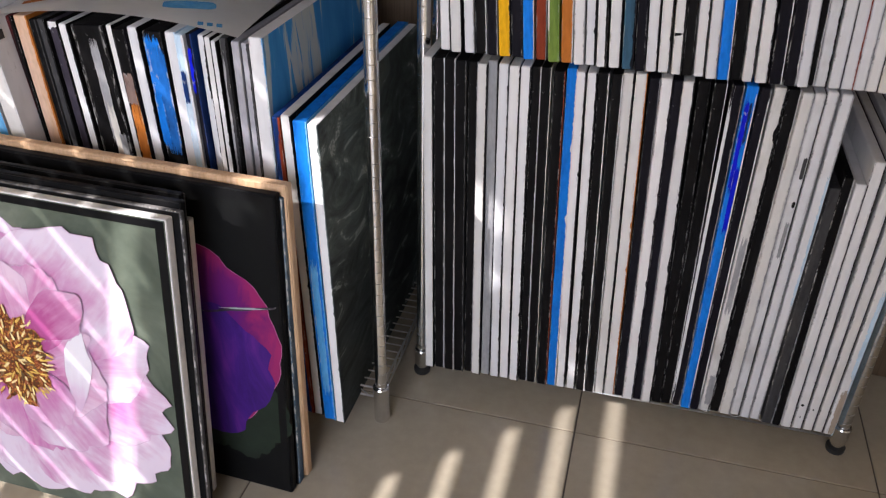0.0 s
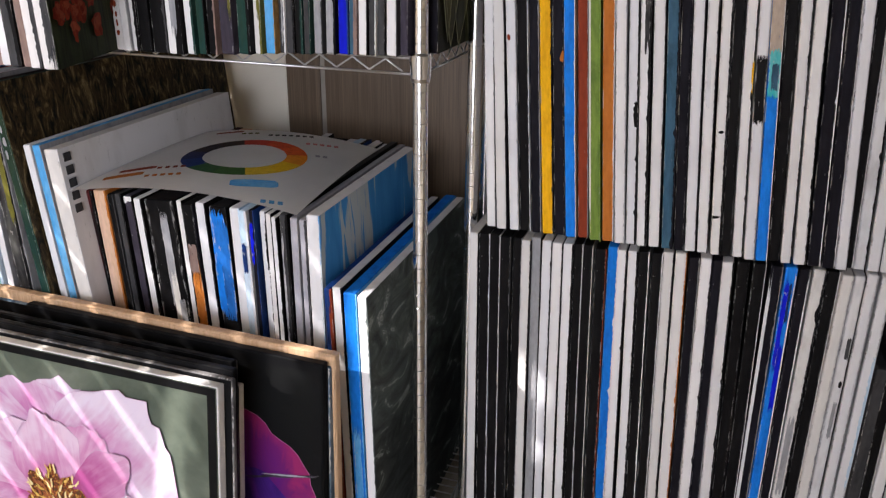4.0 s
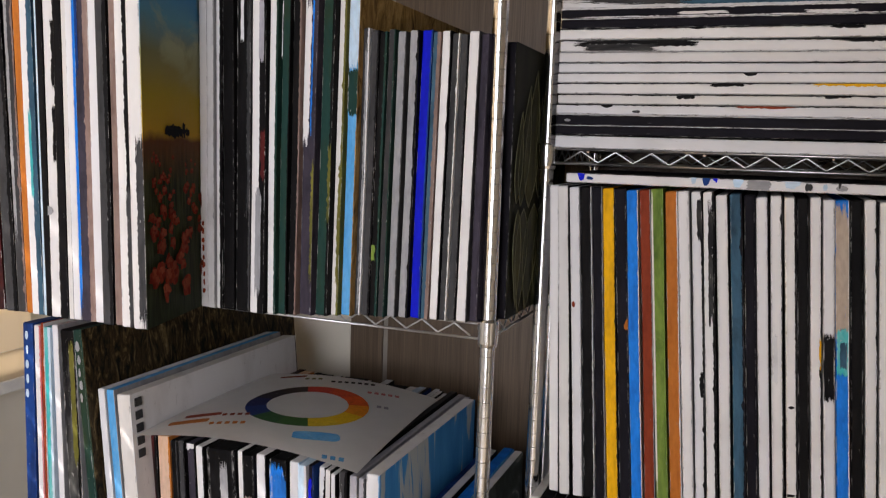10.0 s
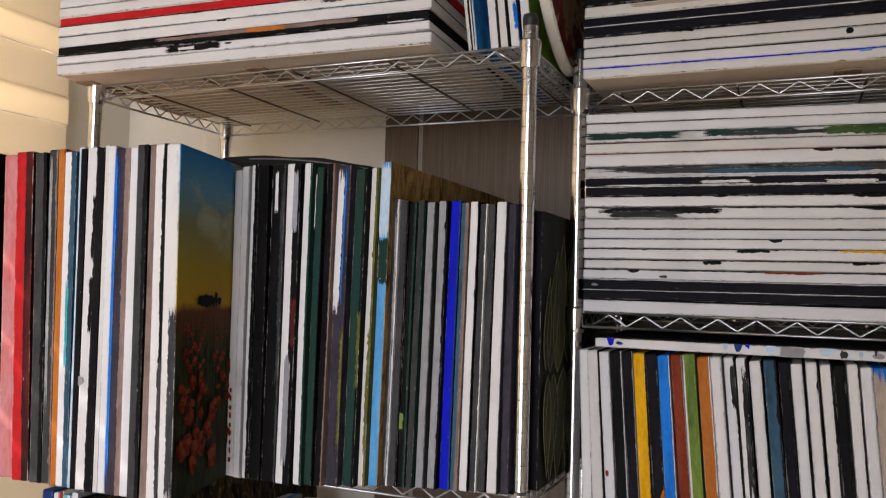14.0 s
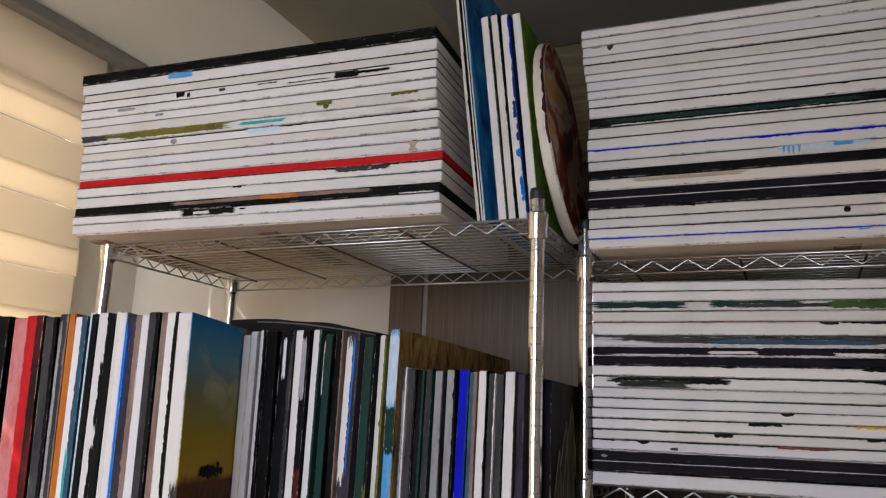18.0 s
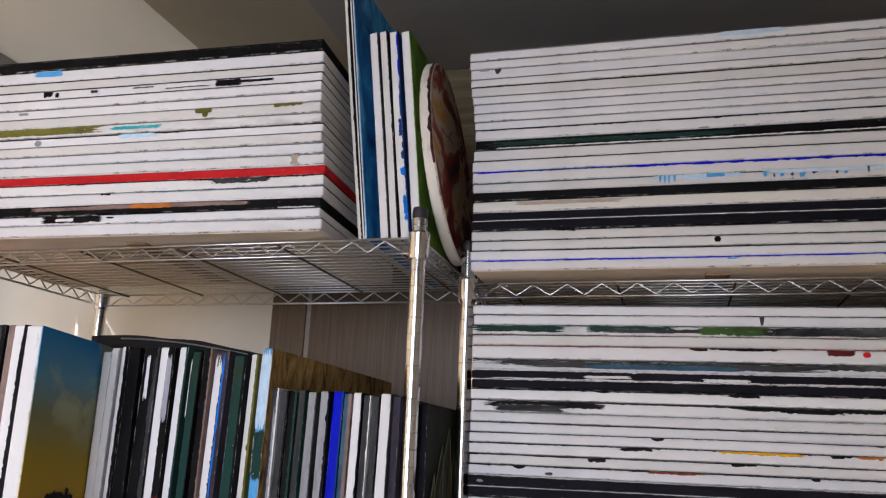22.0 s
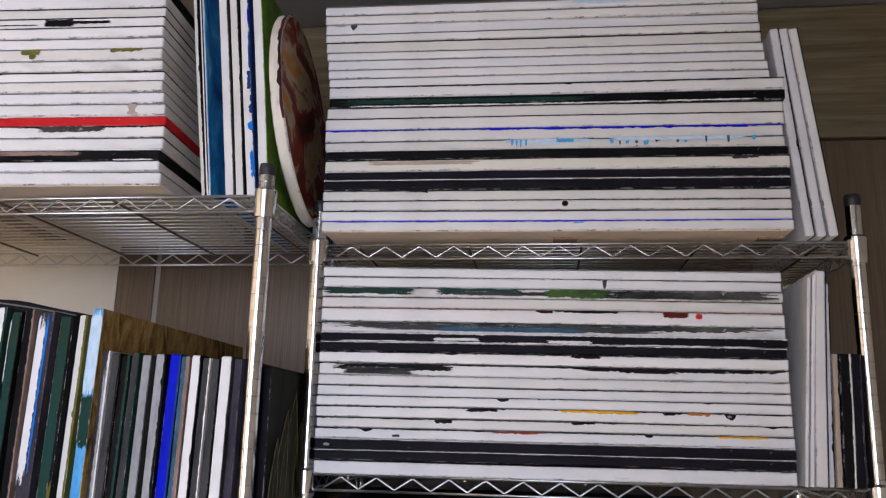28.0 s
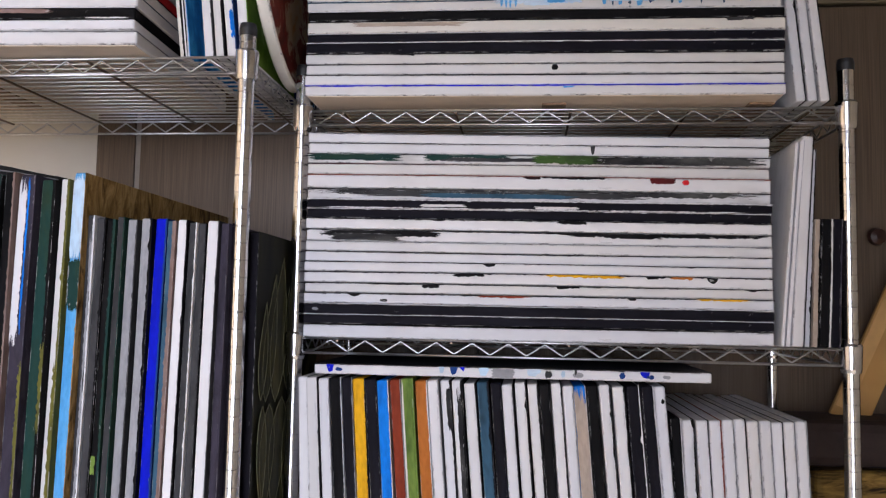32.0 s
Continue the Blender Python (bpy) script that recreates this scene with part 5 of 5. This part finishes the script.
FRAME_BLACK = plain_mat("black_edge_paint", (0.005, 0.005, 0.0055), 0.5, 0.0, 40.0, 0.3, 0.15)
FRAME_BLACK.node_tree.nodes["Principled BSDF"].inputs["Specular IOR Level"].default_value = 0.1
EDGE_WHITE = plain_mat("white_edge_canvas", (0.78, 0.76, 0.74), 0.7, 0.0, 60.0, 0.08, 0.2)
n = face_base("grey_green_ground")
gg = n.noise(5.0, 6.0, None, 0.6, 0.6)
GREYGREEN = n.done(n.ramp(gg, (0.3, (0.055, 0.07, 0.052)), (0.55, (0.11, 0.13, 0.10)), (0.75, (0.20, 0.215, 0.175))), 0.5, 0.0, gg, 0.3)
LEAN = -7.0
front = facing("peony_painting", pose(-0.270, -0.552, 0.003, LEAN, 0, -1.0), 0.64, 0.628, 0.020, EDGE_WHITE, GREYGREEN, "canvas painting of a pale pink peony, leaning before the rack", FRAME_BLACK)
PINK_OUT = petal_mat("outer_petal_paint", (0.42, 0.10, 0.30), (0.52, 0.30, 0.46), (0.62, 0.53, 0.64), 0.33)
PINK_IN = petal_mat("inner_petal_paint", (0.38, 0.08, 0.24), (0.52, 0.24, 0.41), (0.64, 0.48, 0.60), 0.22)
PALE_IN = petal_mat("pale_petal_paint", (0.60, 0.42, 0.58), (0.64, 0.58, 0.67), (0.70, 0.67, 0.73), 0.12)
OUTLINE = plain_mat("petal_outline_paint", (0.50, 0.33, 0.48), 0.5, 0.0, 60.0, 0.3, 0.2)
CX, CZ = -0.322, 0.318
# angle from upright, length, half width, paint, start beside the middle
PETALS = ((6, 0.262, 0.135, PINK_OUT, 0, 0), (335, 0.265, 0.13, PINK_OUT, 0, 0), (300, 0.29, 0.14, PINK_OUT, 0, 0), (265, 0.295, 0.14, PINK_OUT, 0, 0), (232, 0.31, 0.14, PINK_OUT, 0, 0),
          (203, 0.30, 0.14, PINK_OUT, 0, 0), (172, 0.30, 0.14, PINK_OUT, 0, 0), (146, 0.325, 0.135, PINK_OUT, 0, 0), (123, 0.335, 0.12, PINK_OUT, 0, 0), (103, 0.30, 0.105, PINK_OUT, 0, 0),
          (76, 0.272, 0.10, PINK_OUT, 0, 0), (39, 0.312, 0.135, PINK_OUT, 0, 0),
          (318, 0.20, 0.10, PINK_IN, 0, 0), (280, 0.21, 0.10, PINK_IN, 0, 0), (240, 0.20, 0.10, PINK_IN, 0, 0), (205, 0.19, 0.10, PINK_IN, 0, 0), (172, 0.20, 0.095, PINK_OUT, 0, 0), (138, 0.215, 0.10, PINK_OUT, 0, 0),
          (100, 0.18, 0.085, PINK_IN, 0, 0), (62, 0.17, 0.07, PINK_IN, 0, 0), (24, 0.205, 0.075, PINK_IN, 0, 0), (350, 0.20, 0.075, PINK_IN, 0, 0), (8, 0.17, 0.026, PALE_IN, 0.112, -0.09), (52, 0.15, 0.045, PINK_IN, 0.03, 0.05), (150, 0.16, 0.06, PINK_OUT, 0.0, 0.0))
for k, (a, length, wide, paint, dx, dz) in enumerate(PETALS):
    p = part("painted_petal", petal(length, wide, 3.1 * k), paint, front, "lilac white petal" if paint is not PINK_IN else "pink petal")
    p.matrix_basis = pose(CX + dx, -0.0018 - 0.00028 * k, CZ + dz, 0, a, 0)
    p = part("petal_outline", petal(length + 0.0011, wide + 0.0009, 3.1 * k), OUTLINE, front, "dark pink outline")
    p.matrix_basis = pose(CX + dx, -0.0017 - 0.00028 * k, CZ + dz, 0, a, 0)
n = face_base("stamen_paint")
st = n.add("TexVoronoi", Scale=230.0)
n.link(n.co(), st.inputs["Vector"])
sn = n.noise(90.0, 4.0)
STAMEN = n.done(n.ramp(n.math("ADD", st.outputs["Distance"], n.math("MULTIPLY", n.math("SUBTRACT", sn, 0.5), 0.8)), (0.18, (0.50, 0.30, 0.07)), (0.34, (0.32, 0.13, 0.03)), (0.5, (0.20, 0.045, 0.02)), (0.75, (0.09, 0.045, 0.02))), 0.6, 0.0, sn, 0.8, 0.003)
mid = part("stamen_disc", blob(0.066, 0.086, 0.45, 12.0), STAMEN, front, "rust red and ochre middle of the flower")
mid.matrix_basis = pose(CX, -0.0092, CZ)
GOLD = [plain_mat("stamen_gold", (0.66, 0.42, 0.09), 0.5, 0.0, 90.0, 0.4, 0.3), plain_mat("stamen_pale", (0.78, 0.62, 0.30), 0.5, 0.0, 90.0, 0.3, 0.3), plain_mat("stamen_rust", (0.36, 0.10, 0.03), 0.5, 0.0, 90.0, 0.4, 0.3), plain_mat("stamen_umber", (0.12, 0.06, 0.02), 0.5, 0.0, 90.0, 0.4, 0.3)]
rnd = random.Random(41)
strokes = [blob(0.0022, 0.0085, 0.9, 3.0 + 7 * k, 0.0, 2, 12) for k in range(5)]
strokes = [part("stamen", s, GOLD[0], front) for s in strokes]
for k in range(170):
    a, q = rnd.uniform(0, math.tau), math.sqrt(rnd.uniform(0.02, 1.0))
    d = strokes[k] if k < 5 else new("stamen", strokes[k % 5].data.copy())
    d.data.materials[0] = GOLD[rnd.choice((0, 0, 0, 1, 1, 2, 2, 3))]
    d.parent = front
    d.matrix_basis = pose(CX + 0.076 * q * math.sin(a), -0.0096 - 0.00002 * k, CZ + 0.098 * q * math.cos(a), 0, math.degrees(a) + rnd.uniform(-35, 35), 0)

GREY_EDGE = paint_mat("smeared_grey_edge", (0.11, 0.105, 0.105), (0.34, 0.33, 0.32), 10.0)
# black and white canvases behind it
for k, (x, y, hh, w, t, edge, face) in enumerate(((-0.257, -0.531, 0.632, 0.66, 0.012, GREY_EDGE, FRAME_BLACK), (-0.264, -0.517, 0.640, 0.66, 0.014, FRAME_BLACK, FRAME_BLACK), (-0.276, -0.501, 0.630, 0.62, 0.013, GREY_EDGE, FRAME_BLACK),
                                                  (-0.284, -0.486, 0.636, 0.64, 0.012, FRAME_BLACK, FRAME_BLACK), (-0.292, -0.472, 0.625, 0.64, 0.014, GREY_EDGE, FRAME_BLACK), (-0.291, -0.456, 0.575, 0.36, 0.014, EDGE_WHITE, FRAME_BLACK))):
    facing("stretched_canvas", pose(x, y, 0.003, LEAN, 0, -1.0 - 0.2 * k), w, hh, t, edge, face, "dark stretched canvas leaning in the front stack" if edge is not EDGE_WHITE else "white-edged stretched canvas leaning in the front stack")
n = face_base("pansy_black_ground")
pg = n.noise(6.0, 5.0)
n.b.inputs["Specular IOR Level"].default_value = 0.12
PANSYBG = n.done(n.ramp(pg, (0.35, (0.0025, 0.0025, 0.003)), (0.7, (0.006, 0.0065, 0.006))), 0.6, 0.0, pg, 0.3)
pansy = facing("pansy_painting", pose(-0.143, -0.417, 0.003, -4.6, 0, -2.0), 0.62, 0.630, 0.018, FRAME_BLACK, PANSYBG, "canvas painting of a purple pansy on black, leaning before the rack", FRAME_BLACK)
n = face_base("pansy_petal_paint")
pv = n.noise(16.0, 6.0, n.co((1.4, 1, 0.5)), 0.62, 0.9)
pz = n.add("VectorMath")
pz.operation = "LENGTH"
n.link(n.co((1, 0, 1)), pz.inputs[0])
rim = n.math("ADD", n.math("DIVIDE", pz.outputs["Value"], 0.19), n.math("MULTIPLY", n.math("SUBTRACT", pv, 0.5), 0.7))
PANSY = n.done(n.ramp(rim, (0.2, (0.06, 0.010, 0.15)), (0.55, (0.085, 0.011, 0.15)), (0.85, (0.13, 0.013, 0.12)), (1.05, (0.26, 0.02, 0.11))), 0.4, 0.0, pv, 0.4)
n = face_base("pansy_violet_paint")
pv = n.noise(14.0, 6.0, n.co((1.4, 1, 0.4)), 0.62, 0.9)
VIOLET = n.done(n.ramp(pv, (0.35, (0.028, 0.010, 0.10)), (0.55, (0.05, 0.014, 0.16)), (0.72, (0.10, 0.02, 0.20))), 0.4, 0.0, pv, 0.4)
edge_paint = plain_mat("pansy_edge_paint", (0.45, 0.16, 0.30), 0.5, 0.0, 60.0, 0.4, 0.2)
for name, rx, rz, paint, y, lab in (("petal_outline", 0.1995, 0.2005, edge_paint, -0.0024, "pale magenta outline"), ("painted_petal", 0.1985, 0.1995, PANSY, -0.0028, "purple upper petal with a magenta rim")):
    d = part(name, blob(rx, rz, 0.07, 31.0), paint, pansy, lab)
    d.matrix_basis = pose(-0.203, y, 0.325)
lo = part("painted_petal", blob(0.172, 0.148, 0.20, 44.0), VIOLET, pansy, "dark violet lower petal")
lo.matrix_basis = pose(-0.196, -0.0033, 0.262, 0, -14, 0)
stroke = part("painted_highlight", blob(0.072, 0.0028, 0.6, 8.0), P["d"], pansy, "lilac grey brush stroke")
stroke.matrix_basis = pose(-0.086, -0.0039, 0.402, 0, -14, 0)
stroke = part("painted_highlight", blob(0.045, 0.0016, 0.6, 18.0), P["v"], pansy, "pale lilac brush stroke")
stroke.matrix_basis = pose(-0.070, -0.0043, 0.408, 0, -10, 0)
leaf = part("painted_leaf", blob(0.085, 0.10, 0.3, 21.0), plain_mat("dark_leaf_paint", (0.006, 0.014, 0.006), 0.95, 0.0, 18.0, 0.5, 0.2), pansy, "dark green leaf")
leaf.matrix_basis = pose(-0.092, -0.0021, 0.165, 0, 30, 0)
facing("stretched_canvas", pose(-0.138, -0.394, 0.003, -3.6, 0, -2.2), 0.90, 0.618, 0.020, paint_mat("grey_blue_edge", (0.06, 0.10, 0.15), (0.30, 0.36, 0.42), 9.0), FRAME_BLACK, "grey-blue edged stretched canvas leaning in the stack")
facing("plywood_sheet", pose(-0.131, -0.369, 0.003, -2.2, 0, -2.0), 0.86, 0.636, 0.019, PINE, PINE, "pale raw wooden panel leaning at the back of the stack")


# ---------------------------------------------------------------- colour wheel sheet on the lower row
PAPER = plain_mat("heavy_paper", (0.87, 0.86, 0.845), 0.7, 0.0, 12.0, 0.06, 0.1)
sheet = thing("paper_sheet", pose(-0.484, -0.035, 0.836, 0, 0, 4.2), "white paper sheet with a painted colour wheel, lying on canvases", "paper")


def lift(x, y):
    return 0.026 * (1 - (x / 0.24) ** 2) + 0.006 * (1 - (y / 0.24) ** 2) - 0.003


def draped(xs, ys, dz):
    bm = bmesh.new()
    g = [[bm.verts.new((x, y, lift(x, y) + dz)) for x in xs] for y in ys]
    for j in range(len(ys) - 1):
        for k in range(len(xs) - 1):
            bm.faces.new((g[j][k], g[j][k + 1], g[j + 1][k + 1], g[j + 1][k]))
    return bm


def steps(a, b, count):
    return [a + (b - a) * k / count for k in range(count + 1)]


bm = draped(steps(-0.225, 0.228, 24), steps(-0.228, 0.21, 22), 0.0)
solid = bmesh.ops.solidify(bm, geom=bm.faces[:], thickness=0.0008)
part("paper", bm, PAPER, sheet)


def ring_piece(a0, a1, r0, r1, cx, cy, dz):
    bm = bmesh.new()
    g = [[bm.verts.new((cx + r * math.sin(a), cy + r * math.cos(a), lift(cx + r * math.sin(a), cy + r * math.cos(a)) + dz)) for r in steps(r0, r1, 3)] for a in steps(a0, a1, 7)]
    for j in range(7):
        for k in range(3):
            bm.faces.new((g[j][k], g[j + 1][k], g[j + 1][k + 1], g[j][k + 1]))
    return bm


wheel = [shade(c, 1.0) for c in [(0.55, 0.05, 0.03), (0.58, 0.07, 0.025), (0.62, 0.09, 0.02), (0.72, 0.25, 0.02), (0.78, 0.48, 0.02), (0.70, 0.48, 0.03), (0.05, 0.13, 0.035), (0.03, 0.09, 0.035), (0.012, 0.03, 0.14), (0.010, 0.015, 0.07), (0.02, 0.014, 0.02), (0.03, 0.018, 0.016)]]
for k, c in enumerate(wheel):
    part("colour_field", ring_piece(math.tau * (k - 0.9) / 12, math.tau * (k + 0.1) / 12, 0.081, 0.122, 0.024, -0.007, 0.0006), paint_mat("wheel_paint", c, shade(c, 0.8), 30.0), sheet)


def swatch(cx, cy, long, high, turn, power, seed):
    """A brushed patch on the sheet: a rounded rectangle with a wavering edge."""
    bm = bmesh.new()
    c, s = math.cos(radians(turn)), math.sin(radians(turn))
    rings = []
    for q in (0.0, 0.4, 0.75, 1.0):
        ring = []
        for k in range(36 if q else 1):
            a = math.tau * k / 36
            ca, sa = math.cos(a), math.sin(a)
            w = q * (1 + 0.07 * noise.noise((ca * 2.2 + seed, sa * 2.2, seed)))
            u = w * long / 2 * math.copysign(abs(ca) ** power, ca)
            v = w * high / 2 * math.copysign(abs(sa) ** power, sa)
            x, y = cx + u * c - v * s, cy + u * s + v * c
            ring.append(bm.verts.new((x, y, lift(x, y) + 0.0006)))
        rings.append(ring)
    for k in range(36):
        bm.faces.new((rings[0][0], rings[1][k], rings[1][(k + 1) % 36]))
        for p, q in zip(rings[1:], rings[2:]):
            bm.faces.new((p[k], q[k], q[(k + 1) % 36], p[(k + 1) % 36]))
    return bm


for cx, cy, long, high, power, code, lab in ((0.111, -0.147, 0.086, 0.036, 0.5, "l", "blue paint swatch"), (-0.146, -0.160, 0.074, 0.021, 0.25, "o", "orange paint swatch"),
                                             (-0.140, -0.121, 0.068, 0.018, 0.25, "R", "brown paint swatch"), (-0.105, 0.178, 0.060, 0.016, 0.25, "R", "brown paint swatch")):
    part("colour_swatch", swatch(cx, cy, long, high, 22, power, cx * 40), P[code], sheet, lab)
for x0, x1, y, mm in ((-0.095, -0.015, -0.163, "o"), (-0.098, -0.040, -0.114, "R"), (0.160, 0.212, -0.212, "l"), (-0.065, -0.01, 0.165, "h"), (0.0, 0.10, 0.162, "k"), (0.10, 0.17, 0.13, "p"), (0.15, 0.19, 0.06, "v")):
    for k in range(int((x1 - x0) / 0.014)):
        xa = x0 + k * 0.014
        part("illegible_letter", swatch(xa, y + 0.3 * (xa - x0), 0.009, 0.014, 22, 0.3, k), P[mm], sheet)

# the black portfolio bag lying over the canvases
BAG = plain_mat("black_nylon", (0.004, 0.004, 0.0045), 0.9, 0.0, 200.0, 0.2, 0.3)
bag = thing("portfolio_bag", pose(-0.43, 0.0, 1.617), "black nylon portfolio bag lying over the canvases", "bag")


def bag_rise(x):
    return 0.028 * math.cos((x + 0.12) / 0.25 * 1.5) + 0.003


bm = bmesh.new()
xs, ys = steps(-0.175, 0.125, 20), steps(-0.225, 0.16, 8)
g = [[bm.verts.new((x, y, max(0.004, bag_rise(x) + 0.004 * noise.noise((x * 14, y * 9, 2))))) for x in xs] for y in ys]
low = [[bm.verts.new((x, y, 0.0)) for x in xs] for y in ys]
for j in range(len(ys) - 1):
    for k in range(len(xs) - 1):
        bm.faces.new((g[j][k], g[j][k + 1], g[j + 1][k + 1], g[j + 1][k]))
        bm.faces.new((low[j][k], low[j + 1][k], low[j + 1][k + 1], low[j][k + 1]))
for line, under in ((g[0], low[0]), (g[-1][::-1], low[-1][::-1]), ([r[-1] for r in g], [r[-1] for r in low]), ([r[0] for r in g][::-1], [r[0] for r in low][::-1])):
    for k in range(len(line) - 1):
        bm.faces.new((under[k], under[k + 1], line[k + 1], line[k]))
for f in bm.faces:
    f.smooth = True
part("bag_body", bm, BAG, bag)
bm = bent([Vector((x, -0.2265, bag_rise(x) - 0.006)) for x in xs[4:]], 0.0013)
part("piping", bm, plain_mat("grey_piping", (0.16, 0.16, 0.17), 0.5), bag, "grey piping along the rim")

# lettering on two canvas faces, as plain bars
tall_face = thing("lettering", pose(-0.6750, -0.279, 0.80, 0, -5, 0), "dark lettering bars on a white canvas face", "lettering")
for k in range(5):
    part("letter_bar", boxed((0, 0.004, 0.092 - k * 0.024), (0.0012, 0.022, 0.108 - k * 0.024), 0.0004), P["G"], tall_face)

# things behind the second rack: a log-patterned box and a paper-wrapped picture
n = face_base("bark_print")
lg = n.noise(14.0, 7.0, n.co((0.5, 1, 3.0)), 0.65, 1.6)
LOG = n.done(n.ramp(lg, (0.38, (0.03, 0.018, 0.008)), (0.5, (0.20, 0.12, 0.03)), (0.7, (0.38, 0.24, 0.06))), 0.6, 0.0, lg, 0.5, 0.003)
chest = thing("storage_box", pose(0.915, 0.25, 0.90), "brown wood-patterned storage box standing behind the rack", "box")
part("box_body", boxed((0, 0, 0), (0.45, 0.17, 0.16), 0.006), P["q"], chest)
part("box_side", boxed((0.004, -0.004, 0.17), (0.45, 0.16, 0.255), 0.012), LOG, chest, "ochre log-patterned panel")
part("box_lid", boxed((-0.03, 0.0, 0.258), (0.46, 0.17, 0.345), 0.02), plain_mat("dark_cloth", (0.03, 0.016, 0.012), 0.8, 0.0, 30.0, 0.4, 0.4), chest, "dark brown cloth cover")
stand = thing("wooden_crate", pose(0.93, 0.26, 0), "dark wooden crate standing behind the rack", "crate")
for k in range(5):
    part("board", boxed((0, 0, 0.01 + k * 0.178), (0.42, 0.16, 0.182 + k * 0.178), 0.004), LAMINATE, stand)
KRAFT = plain_mat("kraft_paper", (0.50, 0.27, 0.07), 0.6, 0.0, 9.0, 0.2, 0.3)
wrap = thing("wrapped_picture", pose(0.985, 0.36, 1.2475) @ pose(0, 0, 0, 0, 24, 0), "kraft paper wrapped picture leaning behind the rack", "picture")
part("wrapping", boxed((0, 0, 0), (0.075, 0.012, 0.36), 0.003), KRAFT, wrap)
part("fold", boxed((0.004, -0.002, 0.02), (0.03, -0.0003, 0.35)), plain_mat("kraft_fold", (0.62, 0.36, 0.12), 0.5), wrap, "paler folded paper edge")

# ---------------------------------------------------------------- floor tiles
floor = bpy.data.objects["floor"]
TS, GAP = 0.6, 0.003
first = None
for i in range(-4, 4):
    for j in range(-6, 2):
        x, y = 0.362 + i * TS, -0.10 + j * TS
        if x + TS < X0 - 0.3 or x > X1 + 0.2 or y + TS < Y0 - 0.2 or y > Y1 + 0.2:
            continue
        if first is None:
            first = part("tile", boxed((GAP / 2, GAP / 2, -0.0045), (TS - GAP / 2, TS - GAP / 2, 0.0), 0.0012, 1), TILE, floor)
            first.location = (x, y, 0)
        else:
            tl = new("tile", first.data)
            tl.parent, tl.location = floor, (x, y, 0)
